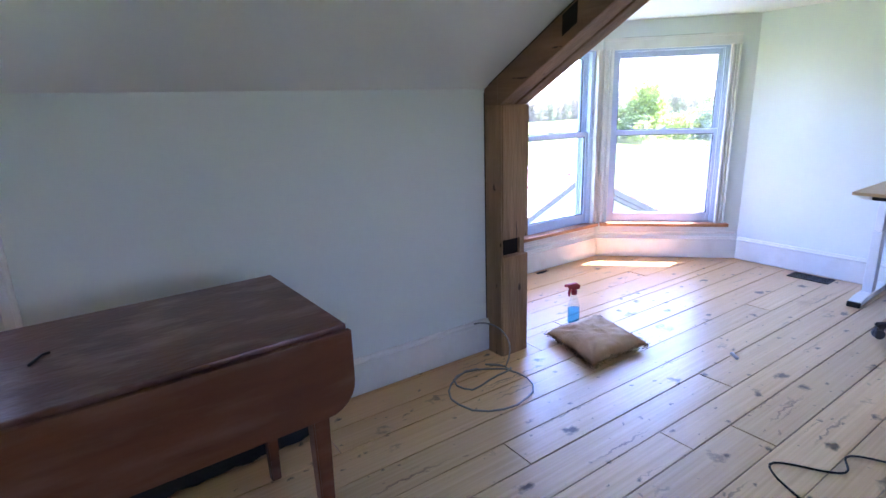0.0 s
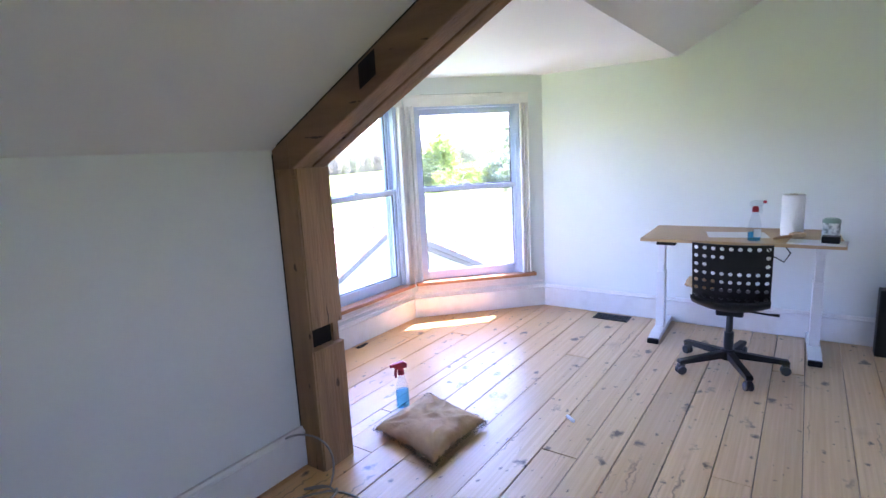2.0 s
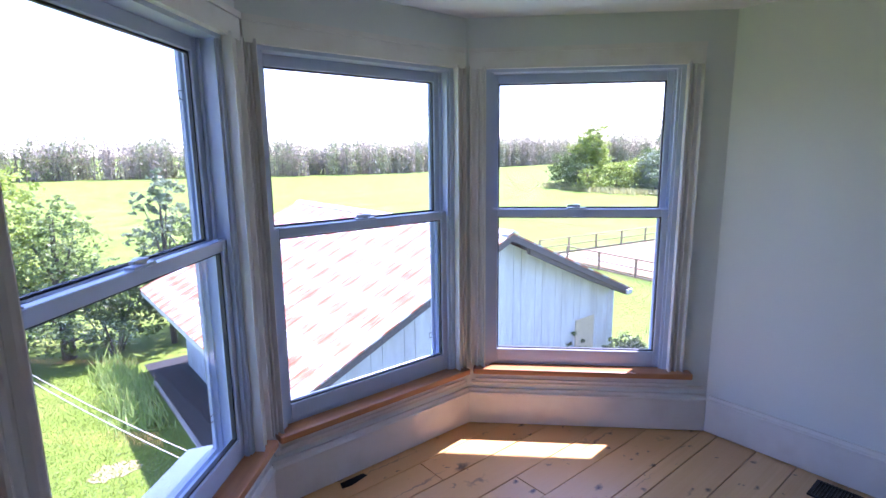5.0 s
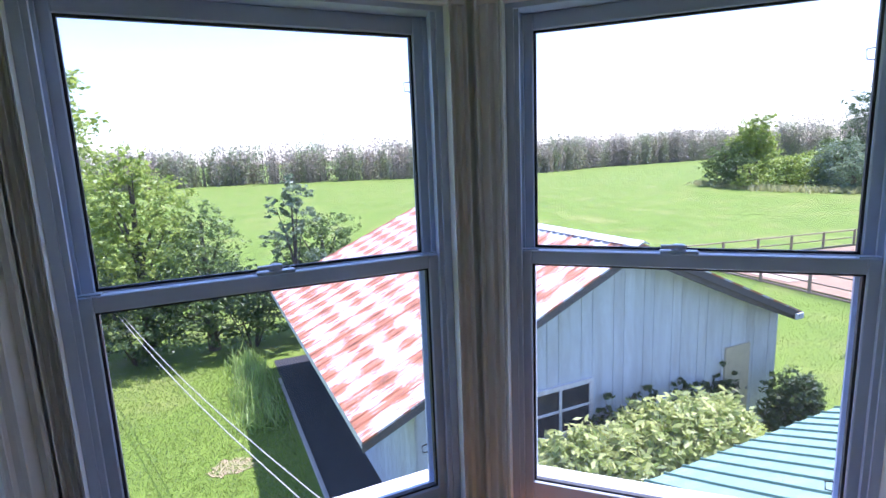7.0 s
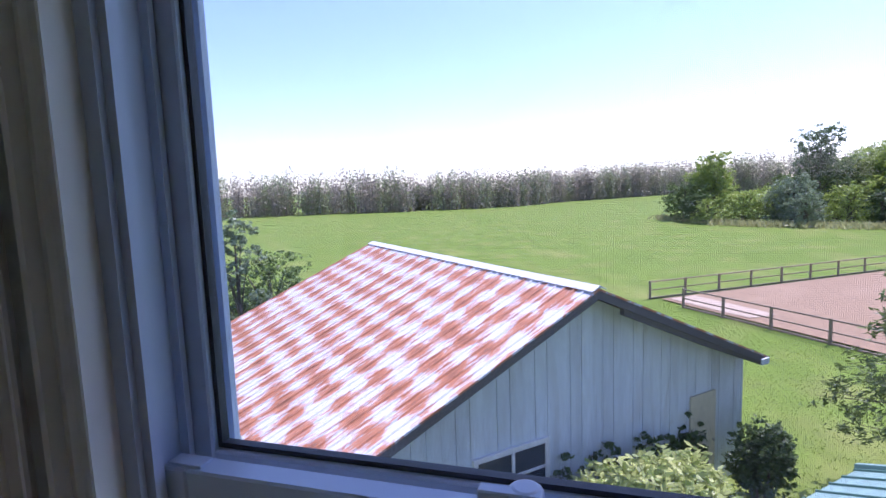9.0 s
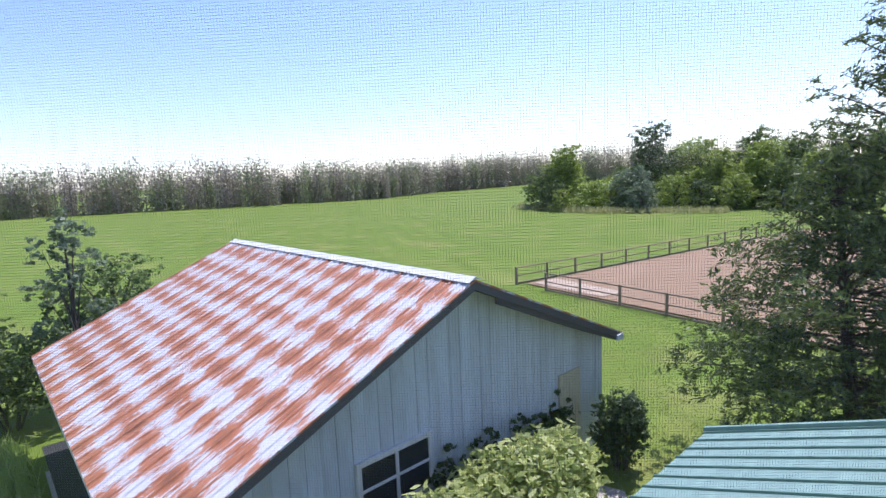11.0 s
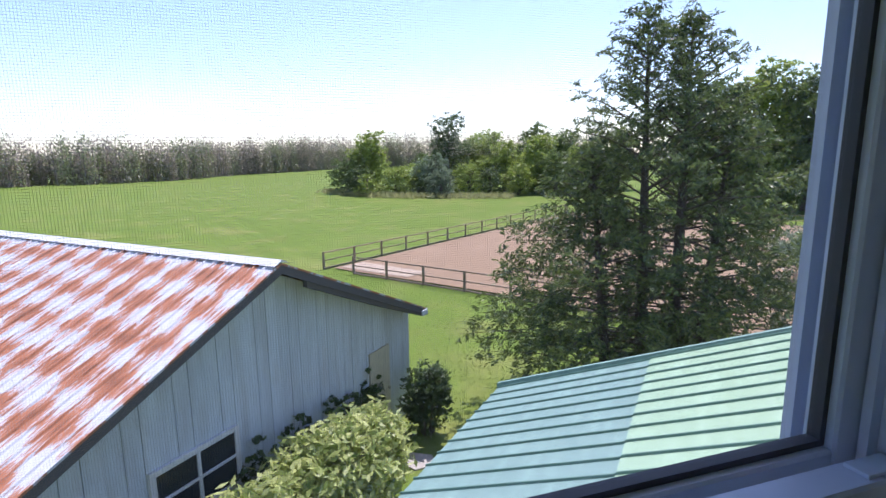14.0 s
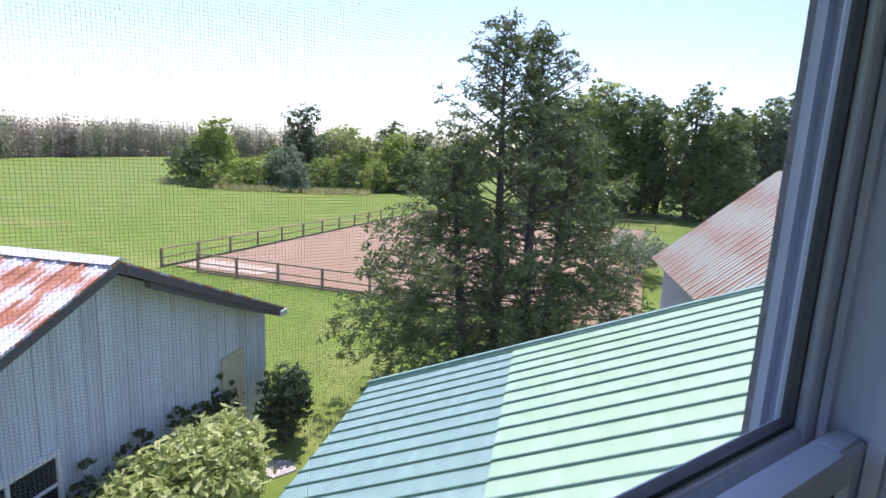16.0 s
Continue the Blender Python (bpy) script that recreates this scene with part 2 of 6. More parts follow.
def rust_roof_material(name="rusted_roof", white=(0.60, 0.61, 0.63), rust=(0.42, 0.165, 0.08), pu=0.61, pv=0.68, level=0.02):
    """Old paint left in blocks between rust bands that run down the sheets; x along the ridge, y down the slope."""
    m = bpy.data.materials.new(name)
    m.use_nodes = True
    n, l = m.node_tree.nodes, m.node_tree.links
    b = n["Principled BSDF"]
    b.inputs["Roughness"].default_value = 0.6
    co = n.new("ShaderNodeTexCoord")
    sep = n.new("ShaderNodeSeparateXYZ")
    l.new(co.outputs["Object"], sep.inputs[0])

    def math_node(op, a, b2):
        k = n.new("ShaderNodeMath")
        k.operation = op
        for i, v in enumerate((a, b2)):
            if v is None:
                continue
            if isinstance(v, (int, float)):
                k.inputs[i].default_value = v
            else:
                l.new(v, k.inputs[i])
        return k.outputs[0]

    wu = math_node("SINE", math_node("MULTIPLY", sep.outputs["X"], 2 * math.pi / pu), None)
    wv = math_node("SINE", math_node("MULTIPLY", sep.outputs["Y"], 2 * math.pi / pv), None)
    mp = n.new("ShaderNodeMapping")
    mp.inputs["Scale"].default_value = (17, 1.7, 1)
    l.new(co.outputs["Object"], mp.inputs[0])
    no = n.new("ShaderNodeTexNoise")
    no.inputs["Scale"].default_value = 1.6
    no.inputs["Detail"].default_value = 7
    no.inputs["Roughness"].default_value = 0.75
    l.new(mp.outputs[0], no.inputs["Vector"])
    big = n.new("ShaderNodeTexNoise")
    big.inputs["Scale"].default_value = 0.8
    l.new(co.outputs["Object"], big.inputs["Vector"])
    total = math_node("ADD", math_node("MULTIPLY", wu, 0.12), math_node("MULTIPLY", wv, 0.10))
    total = math_node("ADD", total, math_node("MULTIPLY", math_node("SUBTRACT", no.outputs[0], 0.5), 1.5))
    total = math_node("ADD", total, math_node("MULTIPLY", math_node("SUBTRACT", big.outputs[0], 0.5), 0.45))
    mr = n.new("ShaderNodeMapRange")
    mr.inputs["From Min"].default_value, mr.inputs["From Max"].default_value = level - 0.45, level + 0.20
    l.new(total, mr.inputs[0])
    ramp = n.new("ShaderNodeValToRGB")
    cr = ramp.color_ramp
    cr.elements[0].position, cr.elements[0].color = 0.15, (*[c * 0.55 for c in rust], 1)
    cr.elements[1].position, cr.elements[1].color = 0.76, (*white, 1)
    for pos, col in ((0.42, rust), (0.62, [c * 1.15 for c in rust]), (0.685, [(2 * c + w) / 3 for c, w in zip(rust, white)]), (0.71, [c * 0.93 for c in white])):
        e = cr.elements.new(pos)
        e.color = (*col, 1)
    l.new(mr.outputs[0], ramp.inputs[0])
    fine = n.new("ShaderNodeTexNoise")
    fine.inputs["Scale"].default_value = 30
    fine.inputs["Detail"].default_value = 6
    l.new(co.outputs["Object"], fine.inputs["Vector"])
    hs = n.new("ShaderNodeHueSaturation")
    l.new(math_node("ADD", math_node("MULTIPLY", fine.outputs[0], 0.5), 0.75), hs.inputs["Value"])
    l.new(ramp.outputs[0], hs.inputs["Color"])
    l.new(hs.outputs[0], b.inputs["Base Color"])
    return m


WALL = material("wall_paint", (0.73, 0.765, 0.745), 0.75, (0.70, 0.74, 0.72), 1.6, bump=0.05, bump_scale=35)
CEIL = material("ceiling_paint", (0.80, 0.80, 0.79), 0.8, (0.77, 0.775, 0.765), 2.0, bump=0.03)
TRIM = material("trim_paint", (0.80, 0.79, 0.76), 0.4, (0.75, 0.735, 0.70), 5, bump=0.05, stain=(0.55, 0.50, 0.44), stain_scale=9, stain_amount=0.25)
VINYL = material("vinyl_frame", (0.53, 0.60, 0.74), 0.35, (0.49, 0.56, 0.70), 8, bump=0.02)
STOOL = material("sill_wood", (0.50, 0.22, 0.085), 0.35, (0.36, 0.14, 0.05), 6, (1.2, 10, 10), bump=0.08, coat=0.3)
FLOOR = floor_material()
SUBFLOOR = material("subfloor_dark", (0.05, 0.035, 0.025), 0.9)
TIMBER = material("old_timber", (0.52, 0.315, 0.165), 0.65, (0.29, 0.165, 0.083), 4, (4, 4, 0.4), 0.25, 0.5, 30,
                  stain=(0.10, 0.06, 0.035), stain_scale=3.0, stain_amount=0.6)
TIMBER_Y = material("old_timber_rafter", (0.40, 0.225, 0.115), 0.65, (0.20, 0.108, 0.052), 4, (4, 0.4, 3), 0.25, 0.5, 30,
                    stain=(0.10, 0.06, 0.035), stain_scale=3.0, stain_amount=0.6)
for tm, cells in ((TIMBER, (9, 9, 5)), (TIMBER_Y, (9, 5, 9))):
    add_spots(tm, cells, 0.4, 0.16, (0.07, 0.04, 0.022))
    add_spots(tm, (60, 60, 4.5) if tm is TIMBER else (60, 4.5, 50), 0.12, 0.33, (0.05, 0.03, 0.018), 0.012)
DARK = material("dark_hole", (0.02, 0.014, 0.01), 0.9)
GLASS = glass_material()
SCREEN = screen_material()
SASH_WOOD = material("brown_sash", (0.33, 0.14, 0.05), 0.4, (0.24, 0.09, 0.03), 6, (8, 8, 1))
SIDING_OUT = material("house_siding", (0.62, 0.64, 0.64), 0.7, bump=0.1)
ROUGH_GREY = material("weathered_casing", (0.30, 0.30, 0.30), 0.9, (0.16, 0.16, 0.165), 90, mix=0.6, bump=0.8, bump_scale=160)
GASKET = material("gasket_rubber", (0.05, 0.055, 0.065), 0.6)
METAL = material("latch_metal", (0.45, 0.46, 0.47), 0.35, metal=0.9)
ROOFING = material("dark_roofing", (0.10, 0.10, 0.10), 0.85, bump=0.2)


# ---------------------------------------------------------------- mesh helpers
def mesh_of(name, verts, faces):
    me = bpy.data.meshes.new(name)
    me.from_pydata([tuple(v) for v in verts], [], faces)
    me.update()
    return me


def bm_box(bm, x0, x1, y0, y1, z0, z1, m=None):
    c = [(x, y, z) for z in (z0, z1) for x, y in ((x0, y0), (x1, y0), (x1, y1), (x0, y1))]
    vs = [bm.verts.new(m @ Vector(p) if m else p) for p in c]
    for f in ((3, 2, 1, 0), (4, 5, 6, 7), (0, 1, 5, 4), (1, 2, 6, 5), (2, 3, 7, 6), (3, 0, 4, 7)):
        bm.faces.new([vs[i] for i in f])
    return vs


def box(x0, x1, y0, y1, z0, z1, bevel=0.0, m=None):
    bm = bmesh.new()
    bm_box(bm, x0, x1, y0, y1, z0, z1, m)
    if bevel:
        bmesh.ops.bevel(bm, geom=bm.edges[:], offset=bevel, segments=2, affect="EDGES", profile=0.6)
    return bm


def prism(outline, lo, hi, axis="z", bevel=0.0):
    """A solid from a closed outline in the other two axes, between lo and hi."""
    bm = bmesh.new()
    put = {"z": lambda a, b, c: (a, b, c), "x": lambda a, b, c: (c, a, b), "y": lambda a, b, c: (a, c, b)}[axis]
    low = [bm.verts.new(put(a, b, lo)) for a, b in outline]
    top = [bm.verts.new(put(a, b, hi)) for a, b in outline]
    k = len(outline)
    bm.faces.new(low[::-1])
    bm.faces.new(top)
    for i in range(k):
        bm.faces.new((low[i], low[(i + 1) % k], top[(i + 1) % k], top[i]))
    bmesh.ops.recalc_face_normals(bm, faces=bm.faces)
    if bevel:
        bmesh.ops.bevel(bm, geom=bm.edges[:], offset=bevel, segments=2, affect="EDGES", profile=0.6)
    return bm


def lathe(profile, segments=20, bm=None, m=None):
    """A turned shape from (radius, z) pairs."""
    bm = bm or bmesh.new()
    rings = []
    for r, z in profile:
        ring = []
        for i in range(segments):
            a = 2 * math.pi * i / segments
            p = Vector((r * math.cos(a), r * math.sin(a), z))
            ring.append(bm.verts.new(m @ p if m else p))
        rings.append(ring)
    for a, b in zip(rings, rings[1:]):
        for i in range(segments):
            bm.faces.new((a[i], a[(i + 1) % segments], b[(i + 1) % segments], b[i]))
    bm.faces.new(rings[0][::-1])
    bm.faces.new(rings[-1])
    return bm


def tube(points, radius, segments=8, bm=None):
    """A round bar along points; radius may be a list."""
    bm = bm or bmesh.new()
    pts = [Vector(p) for p in points]
    rings = []
    for i, p in enumerate(pts):
        d = (pts[min(i + 1, len(pts) - 1)] - pts[max(i - 1, 0)]).normalized()
        side = d.cross(Vector((0, 0, 1)))
        if side.length < 0.05:
            side = d.cross(Vector((0, 1, 0)))
        side.normalize()
        up = side.cross(d)
        r = radius[i] if isinstance(radius, (list, tuple)) else radius
        rings.append([bm.verts.new(p + (side * math.cos(a) + up * math.sin(a)) * r)
                      for a in (2 * math.pi * k / segments for k in range(segments))])
    for a, b in zip(rings, rings[1:]):
        for i in range(segments):
            bm.faces.new((a[i], a[(i + 1) % segments], b[(i + 1) % segments], b[i]))
    bm.faces.new(rings[0][::-1])
    bm.faces.new(rings[-1])
    return bm


def part(name, bm, mat, parent=None, label="", smooth=False, m=None):
    """Links a bmesh as one mesh object, under its thing."""
    me = bpy.data.meshes.new(name)
    bmesh.ops.recalc_face_normals(bm, faces=bm.faces)
    bm.to_mesh(me)
    bm.free()
    if smooth:
        for p in me.polygons:
            p.use_smooth = True
    me.materials.append(mat)
    ob = new(name, me)
    if parent is not None:
        ob.parent = parent
    if m is not None:
        ob.matrix_basis = m
    if label:
        ob["label"] = label
    return ob


def structure(name, bm, mat, label, category, m=None, smooth=False):
    return tagged(part(name, bm, mat, None, m=m, smooth=smooth), label, category, kind="structure")


def thing(name, label, category, m=None, group=""):
    ob = new(name)
    if m is not None:
        ob.matrix_basis = m
    return tagged(ob, label, category, group)


def frame_at(origin, along):
    """Axes of a wall seen from inside: x along it to the right, y outward, z up."""
    u = Vector((along[0], along[1], 0)).normalized()
    o = Vector((-u.y, u.x, 0))
    return Matrix(((u.x, o.x, 0, origin[0]), (u.y, o.y, 0, origin[1]), (0, 0, 1, 0), (0, 0, 0, 1)))


# ---------------------------------------------------------------- the plan
CD, BC, AB, AP = (4.343, 2.272), (3.54, 3.08), (2.53, 3.08), (1.767, 2.275)
FLAT = 1.91          # ceiling of the bay
KNEE_Y, KNEE_Z, RISE = 2.235, 1.377, 0.545
RIDGE_Z = 2.35       # flat ceiling over the middle of the attic
SLOPE_Y = KNEE_Y - (FLAT - KNEE_Z) / RISE
TOP_Y = KNEE_Y - (RIDGE_Z - KNEE_Z) / RISE
WEST, SOUTH, EAST = -2.0, -2.5, CD[0]
THICK = 0.15


def wall_panel(name, m, length, height, hole, label, start=0.0):
    """A straight wall with one opening (u0, u1, z0, z1) through it."""
    bm = bmesh.new()
    u0, u1, z0, z1 = hole
    bm_box(bm, start, u0, 0, THICK, 0, height)
    bm_box(bm, u1, length, 0, THICK, 0, height)
    bm_box(bm, u0, u1, 0, THICK, 0, z0)
    bm_box(bm, u0, u1, 0, THICK, z1, height)
    return structure(name, bm, WALL, label, "wall", m)


def casing_profile(w):
    """Across a fluted casing: (along, proud)."""
    return [(0, 0), (0, 0.024), (w * 0.06, 0.029), (w * 0.12, 0.026), (w * 0.15, 0.010), (w * 0.38, 0.010), (w * 0.44, 0.021), (w * 0.50, 0.024), (w * 0.56, 0.019),
            (w * 0.62, 0.009), (w * 0.76, 0.009), (w * 0.80, 0.026), (w * 0.86, 0.032), (w * 0.91, 0.026), (w * 0.95, 0.033), (w, 0.033), (w, 0)]


def casing_upright(x0, x1, z0, z1, flip):
    w = x1 - x0
    pts = [((x1 - a) if flip else (x0 + a), -d) for a, d in casing_profile(w)]
    return prism(pts, z0, z1, "z")


def double_hung(name, m, u0, u1, cas_l, cas_r, sash_mat, label, stool_ends, rail=1.05, sill=0.305, head=1.70, cas_top=1.78, screen=True):
    """A double-hung window: trim, frame, two sashes with panes, lock, tilt catches, outer insect mesh."""
    w = tagged(new(name), label, "window", kind="structure")
    w.matrix_basis = m
    part("casing", casing_upright(cas_l, u0, sill, cas_top - 0.075, False), TRIM, w)
    part("casing", casing_upright(u1, cas_r, sill, cas_top - 0.075, True), TRIM, w)
    hc = bmesh.new()
    for d, a, b in ((0.020, 0, 0.055), (0.028, 0.055, 0.075), (0.024, -0.012, 0.0)):
        bm_box(hc, cas_l, cas_r, -d, 0, cas_top - 0.075 + a, cas_top - 0.075 + b)
    part("head_casing", hc, TRIM, w)
    part("casing_gap", box(cas_l + 0.14, cas_r - 0.2, -0.004, 0, cas_top + 0.001, cas_top + 0.004), DARK, w, "thin dark gap above the casing")
    part("window_stool", box(stool_ends[0], stool_ends[1], -0.055, 0.03, sill - 0.028, sill, 0.006), STOOL, w, "orange-brown varnished wooden sill")
    ap = bmesh.new()
    bm_box(ap, stool_ends[0] + 0.01, stool_ends[1] - 0.01, -0.016, 0, sill - 0.062, sill - 0.028)
    bm_box(ap, stool_ends[0] + 0.01, stool_ends[1] - 0.01, -0.024, 0, sill - 0.074, sill - 0.062)
    part("apron", ap, TRIM, w)
    fr = bmesh.new()
    for a, b in ((u0, u0 + 0.02), (u1 - 0.02, u1)):
        bm_box(fr, a, b, 0.0, 0.13, sill, head + 0.01)
    for a, b in ((u0 + 0.02, u0 + 0.032), (u1 - 0.032, u1 - 0.02)):
        bm_box(fr, a, b, 0.008, 0.022, sill, head)
        bm_box(fr, a, b, 0.058, 0.066, sill, head)
        bm_box(fr, a, b, 0.100, 0.125, sill, head)
    bm_box(fr, u0 + 0.02, u1 - 0.02, 0.0, 0.13, head - 0.02, head + 0.01)
    bm_box(fr, u0 + 0.02, u1 - 0.02, 0.03, 0.16, sill - 0.02, sill + 0.012)
    part("window_frame", fr, VINYL, w)
    for a, b in ((u0 - 0.05, u0 + 0.006), (u1 - 0.006, u1 + 0.05)):
        part("outer_casing", box(a, b, 0.131, 0.150, sill + 0.014, head + 0.06, 0.003), ROUGH_GREY, w, "rough weathered grey outer casing")
    part("outer_sill", prism([(0.165, sill - 0.05), (0.27, sill - 0.06), (0.27, sill - 0.025), (0.165, sill + 0.0)], u0 - 0.04, u1 + 0.04, "x"), TRIM, w, "white painted outer sill")
    for kind, y0, y1, z0, z1, bot, top in (("lower_sash", 0.024, 0.056, sill + 0.012, rail + 0.018, 0.065, 0.036),
                                            ("upper_sash", 0.068, 0.098, rail - 0.016, head - 0.02, 0.034, 0.042)):
        a, b, st = u0 + 0.022, u1 - 0.022, 0.034
        sb = bmesh.new()
        bm_box(sb, a, a + st, y0, y1, z0, z1)
        bm_box(sb, b - st, b, y0, y1, z0, z1)
        bm_box(sb, a + st, b - st, y0, y1, z0, z0 + bot)
        bm_box(sb, a + st, b - st, y0, y1, z1 - top, z1)
        bmesh.ops.bevel(sb, geom=sb.edges[:], offset=0.0025, segments=1, affect="EDGES")
        sash = part(kind, sb, sash_mat, w)
        gk = bmesh.new()
        for q0, q1 in ((a + st - 0.002, a + st + 0.006), (b - st - 0.006, b - st + 0.002)):
            bm_box(gk, q0, q1, y0 + 0.009, y1 - 0.009, z0 + bot, z1 - top)
        bm_box(gk, a + st + 0.006, b - st - 0.006, y0 + 0.009, y1 - 0.009, z0 + bot - 0.002, z0 + bot + 0.006)
        bm_box(gk, a + st + 0.006, b - st - 0.006, y0 + 0.009, y1 - 0.009, z1 - top - 0.006, z1 - top + 0.002)
        part("gasket", gk, GASKET if sash_mat is VINYL else sash_mat, sash, "dark rubber glazing strip")
        yg = (y0 + y1) / 2
        pane = part("pane", box(a + st, b - st, yg - 0.002, yg + 0.002, z0 + bot, z1 - top), GLASS, sash)
        pane.visible_shadow = False
    lk = bmesh.new()
    c, z = (u0 + u1) / 2 - 0.01, rail + 0.018
    bm_box(lk, c - 0.044, c + 0.044, 0.026, 0.054, z, z + 0.007)
    lathe([(0.017, 0.007), (0.017, 0.018), (0.012, 0.022)], 16, lk, Matrix.Translation((c, 0.042, z)))
    bm_box(lk, c - 0.042, c + 0.016, 0.027, 0.042, z + 0.012, z + 0.021)
    bmesh.ops.bevel(lk, geom=lk.edges[:], offset=0.0015, segments=1, affect="EDGES")
    part("sash_lock", lk, VINYL, w, "small cam sash lock")
    for u in (u0 + 0.05, u1 - 0.05):
        tl = box(u - 0.022, u + 0.022, 0.030, 0.050, rail + 0.018, rail + 0.0215, 0.001)
        part("tilt_latch", tl, VINYL, w)
    if screen:
        for z in (sill + 0.14, head - 0.2):
            tb = tube([(u1 - 0.052, 0.112, z), (u1 - 0.068, 0.112, z + 0.002), (u1 - 0.070, 0.112, z + 0.024), (u1 - 0.052, 0.112, z + 0.026)], 0.0018, 6)
            part("pull_tab", tb, DARK, w, "small black wire pull tab")
        sf = bmesh.new()
        for a, b, z0, z1 in ((u0 + 0.034, u0 + 0.05, sill + 0.02, head - 0.03), (u1 - 0.05, u1 - 0.034, sill + 0.02, head - 0.03),
                             (u0 + 0.05, u1 - 0.05, sill + 0.02, sill + 0.036), (u0 + 0.05, u1 - 0.05, head - 0.046, head - 0.03)):
            bm_box(sf, a, b, 0.112, 0.122, z0, z1)
        sfo = part("screen_frame", sf, VINYL, w)
        me = mesh_of("insect_screen", [(u0 + 0.05, 0.117, sill + 0.03), (u1 - 0.05, 0.117, sill + 0.03), (u1 - 0.05, 0.117, head - 0.04), (u0 + 0.05, 0.117, head - 0.04)], [(0, 1, 2, 3)])
        me.materials.append(SCREEN)
        so = new("insect_screen", me)
        so.parent = sfo
    return w


# ---------------------------------------------------------------- the attic room
MA = frame_at(AP, (AB[0] - AP[0], AB[1] - AP[1]))
MB = frame_at(AB, (1, 0))
MC = frame_at(BC, (CD[0] - BC[0], CD[1] - BC[1]))
MD = frame_at(CD, (0, -1))
LA = math.dist(AP, AB)
LB = math.dist(AB, BC)
LC = math.dist(BC, CD)
HA, HB, HC = (0.14, 1.0), (0.052, 0.93), (0.087, 0.945)
wall_panel("wall_bay_west", MA, LA, FLAT + 0.1, (*HA, 0.29, 1.71), "pale blue-grey painted bay wall around a window", -0.0)
wall_panel("wall_bay_north", MB, LB, FLAT + 0.1, (*HB, 0.29, 1.71), "pale blue-grey painted bay wall around a window")
wall_panel("wall_bay_east", MC, LC, FLAT + 0.1, (*HC, 0.29, 1.71), "pale blue-grey painted bay wall around a window")
LD = CD[1] - SOUTH
structure("corner_fill", prism([(EAST + 0.0015, CD[1] + 0.001), (EAST + 0.11, CD[1] + 0.001), (EAST + 0.11, CD[1] + 0.09), (EAST + 0.06, CD[1] + 0.075)], -0.3, FLAT, "z"), WALL, "plain painted corner of the bay wall", "wall")
structure("wall_east", box(-0.0, LD + THICK, 0, THICK, -0.3, RIDGE_Z + 0.3), WALL, "pale blue-grey painted plaster end wall", "wall", MD)
# unseen wall; its opening is added to let fill light into the room
wall_panel("wall_south", frame_at((EAST, SOUTH), (-1, 0)), EAST - WEST, RIDGE_Z + 0.1, (2.35, 3.05, 0.85, 1.7), "plain pale painted wall behind the walker, with an added opening for fill light")
structure("wall_west", box(WEST - THICK, WEST, SOUTH - THICK, KNEE_Y + THICK, 0, RIDGE_Z + 0.1), WALL, "plain pale painted wall closing the attic", "wall")
structure("knee_wall_north", box(-0.31, 1.66, KNEE_Y, KNEE_Y + THICK, 0, KNEE_Z + 0.05), WALL, "low pale blue-grey plaster wall under the slope", "wall")
# west dormer with its window
MW = frame_at((-1.73, KNEE_Y), (1, 0))
DORM_W = (0.42, 1.32)
wall_panel("wall_dormer", MW, 1.44, 2.1, (*DORM_W, 0.3, 1.86), "pale painted dormer wall around a window")
structure("dormer_cheek", prism([(KNEE_Y, KNEE_Z + 0.004), (KNEE_Y, 2.1), (KNEE_Y - (2.1 - KNEE_Z) / RISE, 2.1)], -0.31, -0.23, "x"), WALL, "pale painted triangular dormer cheek", "wall")
structure("dormer_cheek_west", box(-1.83, -1.75, KNEE_Y - 1.35, KNEE_Y, 0, 2.1), WALL, "pale painted dormer side wall", "wall")
structure("ceiling_dormer", box(-1.83, -0.2, KNEE_Y - 1.34, KNEE_Y + THICK, 2.1, 2.2), CEIL, "white painted flat dormer ceiling", "ceiling")


def slope_slab(y0, y1, x0, x1, t=0.12):
    def z(y):
        return KNEE_Z + RISE * (KNEE_Y - y)
    return prism([(y0, z(y0)), (y1, z(y1)), (y1, z(y1) + t), (y0, z(y0) + t)], x0, x1, "x")


structure("ceiling_slope", slope_slab(KNEE_Y + 0.1, TOP_Y, -0.31, 1.74), CEIL, "pale painted sloping attic ceiling", "ceiling")
structure("ceiling_slope_east", slope_slab(SLOPE_Y, TOP_Y, 1.74, EAST + 0.02), CEIL, "pale painted sloping ceiling above the bay", "ceiling")
structure("ceiling_slope_west", slope_slab(KNEE_Y - 1.34, TOP_Y, WEST, -0.31), CEIL, "pale painted sloping attic ceiling", "ceiling")
structure("ceiling_flat", box(WEST, EAST + 0.02, SOUTH, TOP_Y, RIDGE_Z, RIDGE_Z + 0.1), CEIL, "white painted flat attic ceiling", "ceiling")
bay_out = [(1.74, SLOPE_Y), (EAST + 0.02, SLOPE_Y), (EAST + 0.02, CD[1] + 0.02), (BC[0] + 0.02, BC[1] + 0.03), (AB[0] - 0.02, AB[1] + 0.03), (1.74, AP[1] + 0.02)]
structure("ceiling_bay", prism(bay_out, FLAT, FLAT + 0.08, "z"), CEIL, "white painted flat bay ceiling", "ceiling")
structure("bay_cheek", prism([(KNEE_Y + 0.08, KNEE_Z + 0.0), (KNEE_Y + 0.08, FLAT), (SLOPE_Y, FLAT)], 1.70, 1.80, "x"), WALL, "pale painted triangular wall above the rafter", "wall")
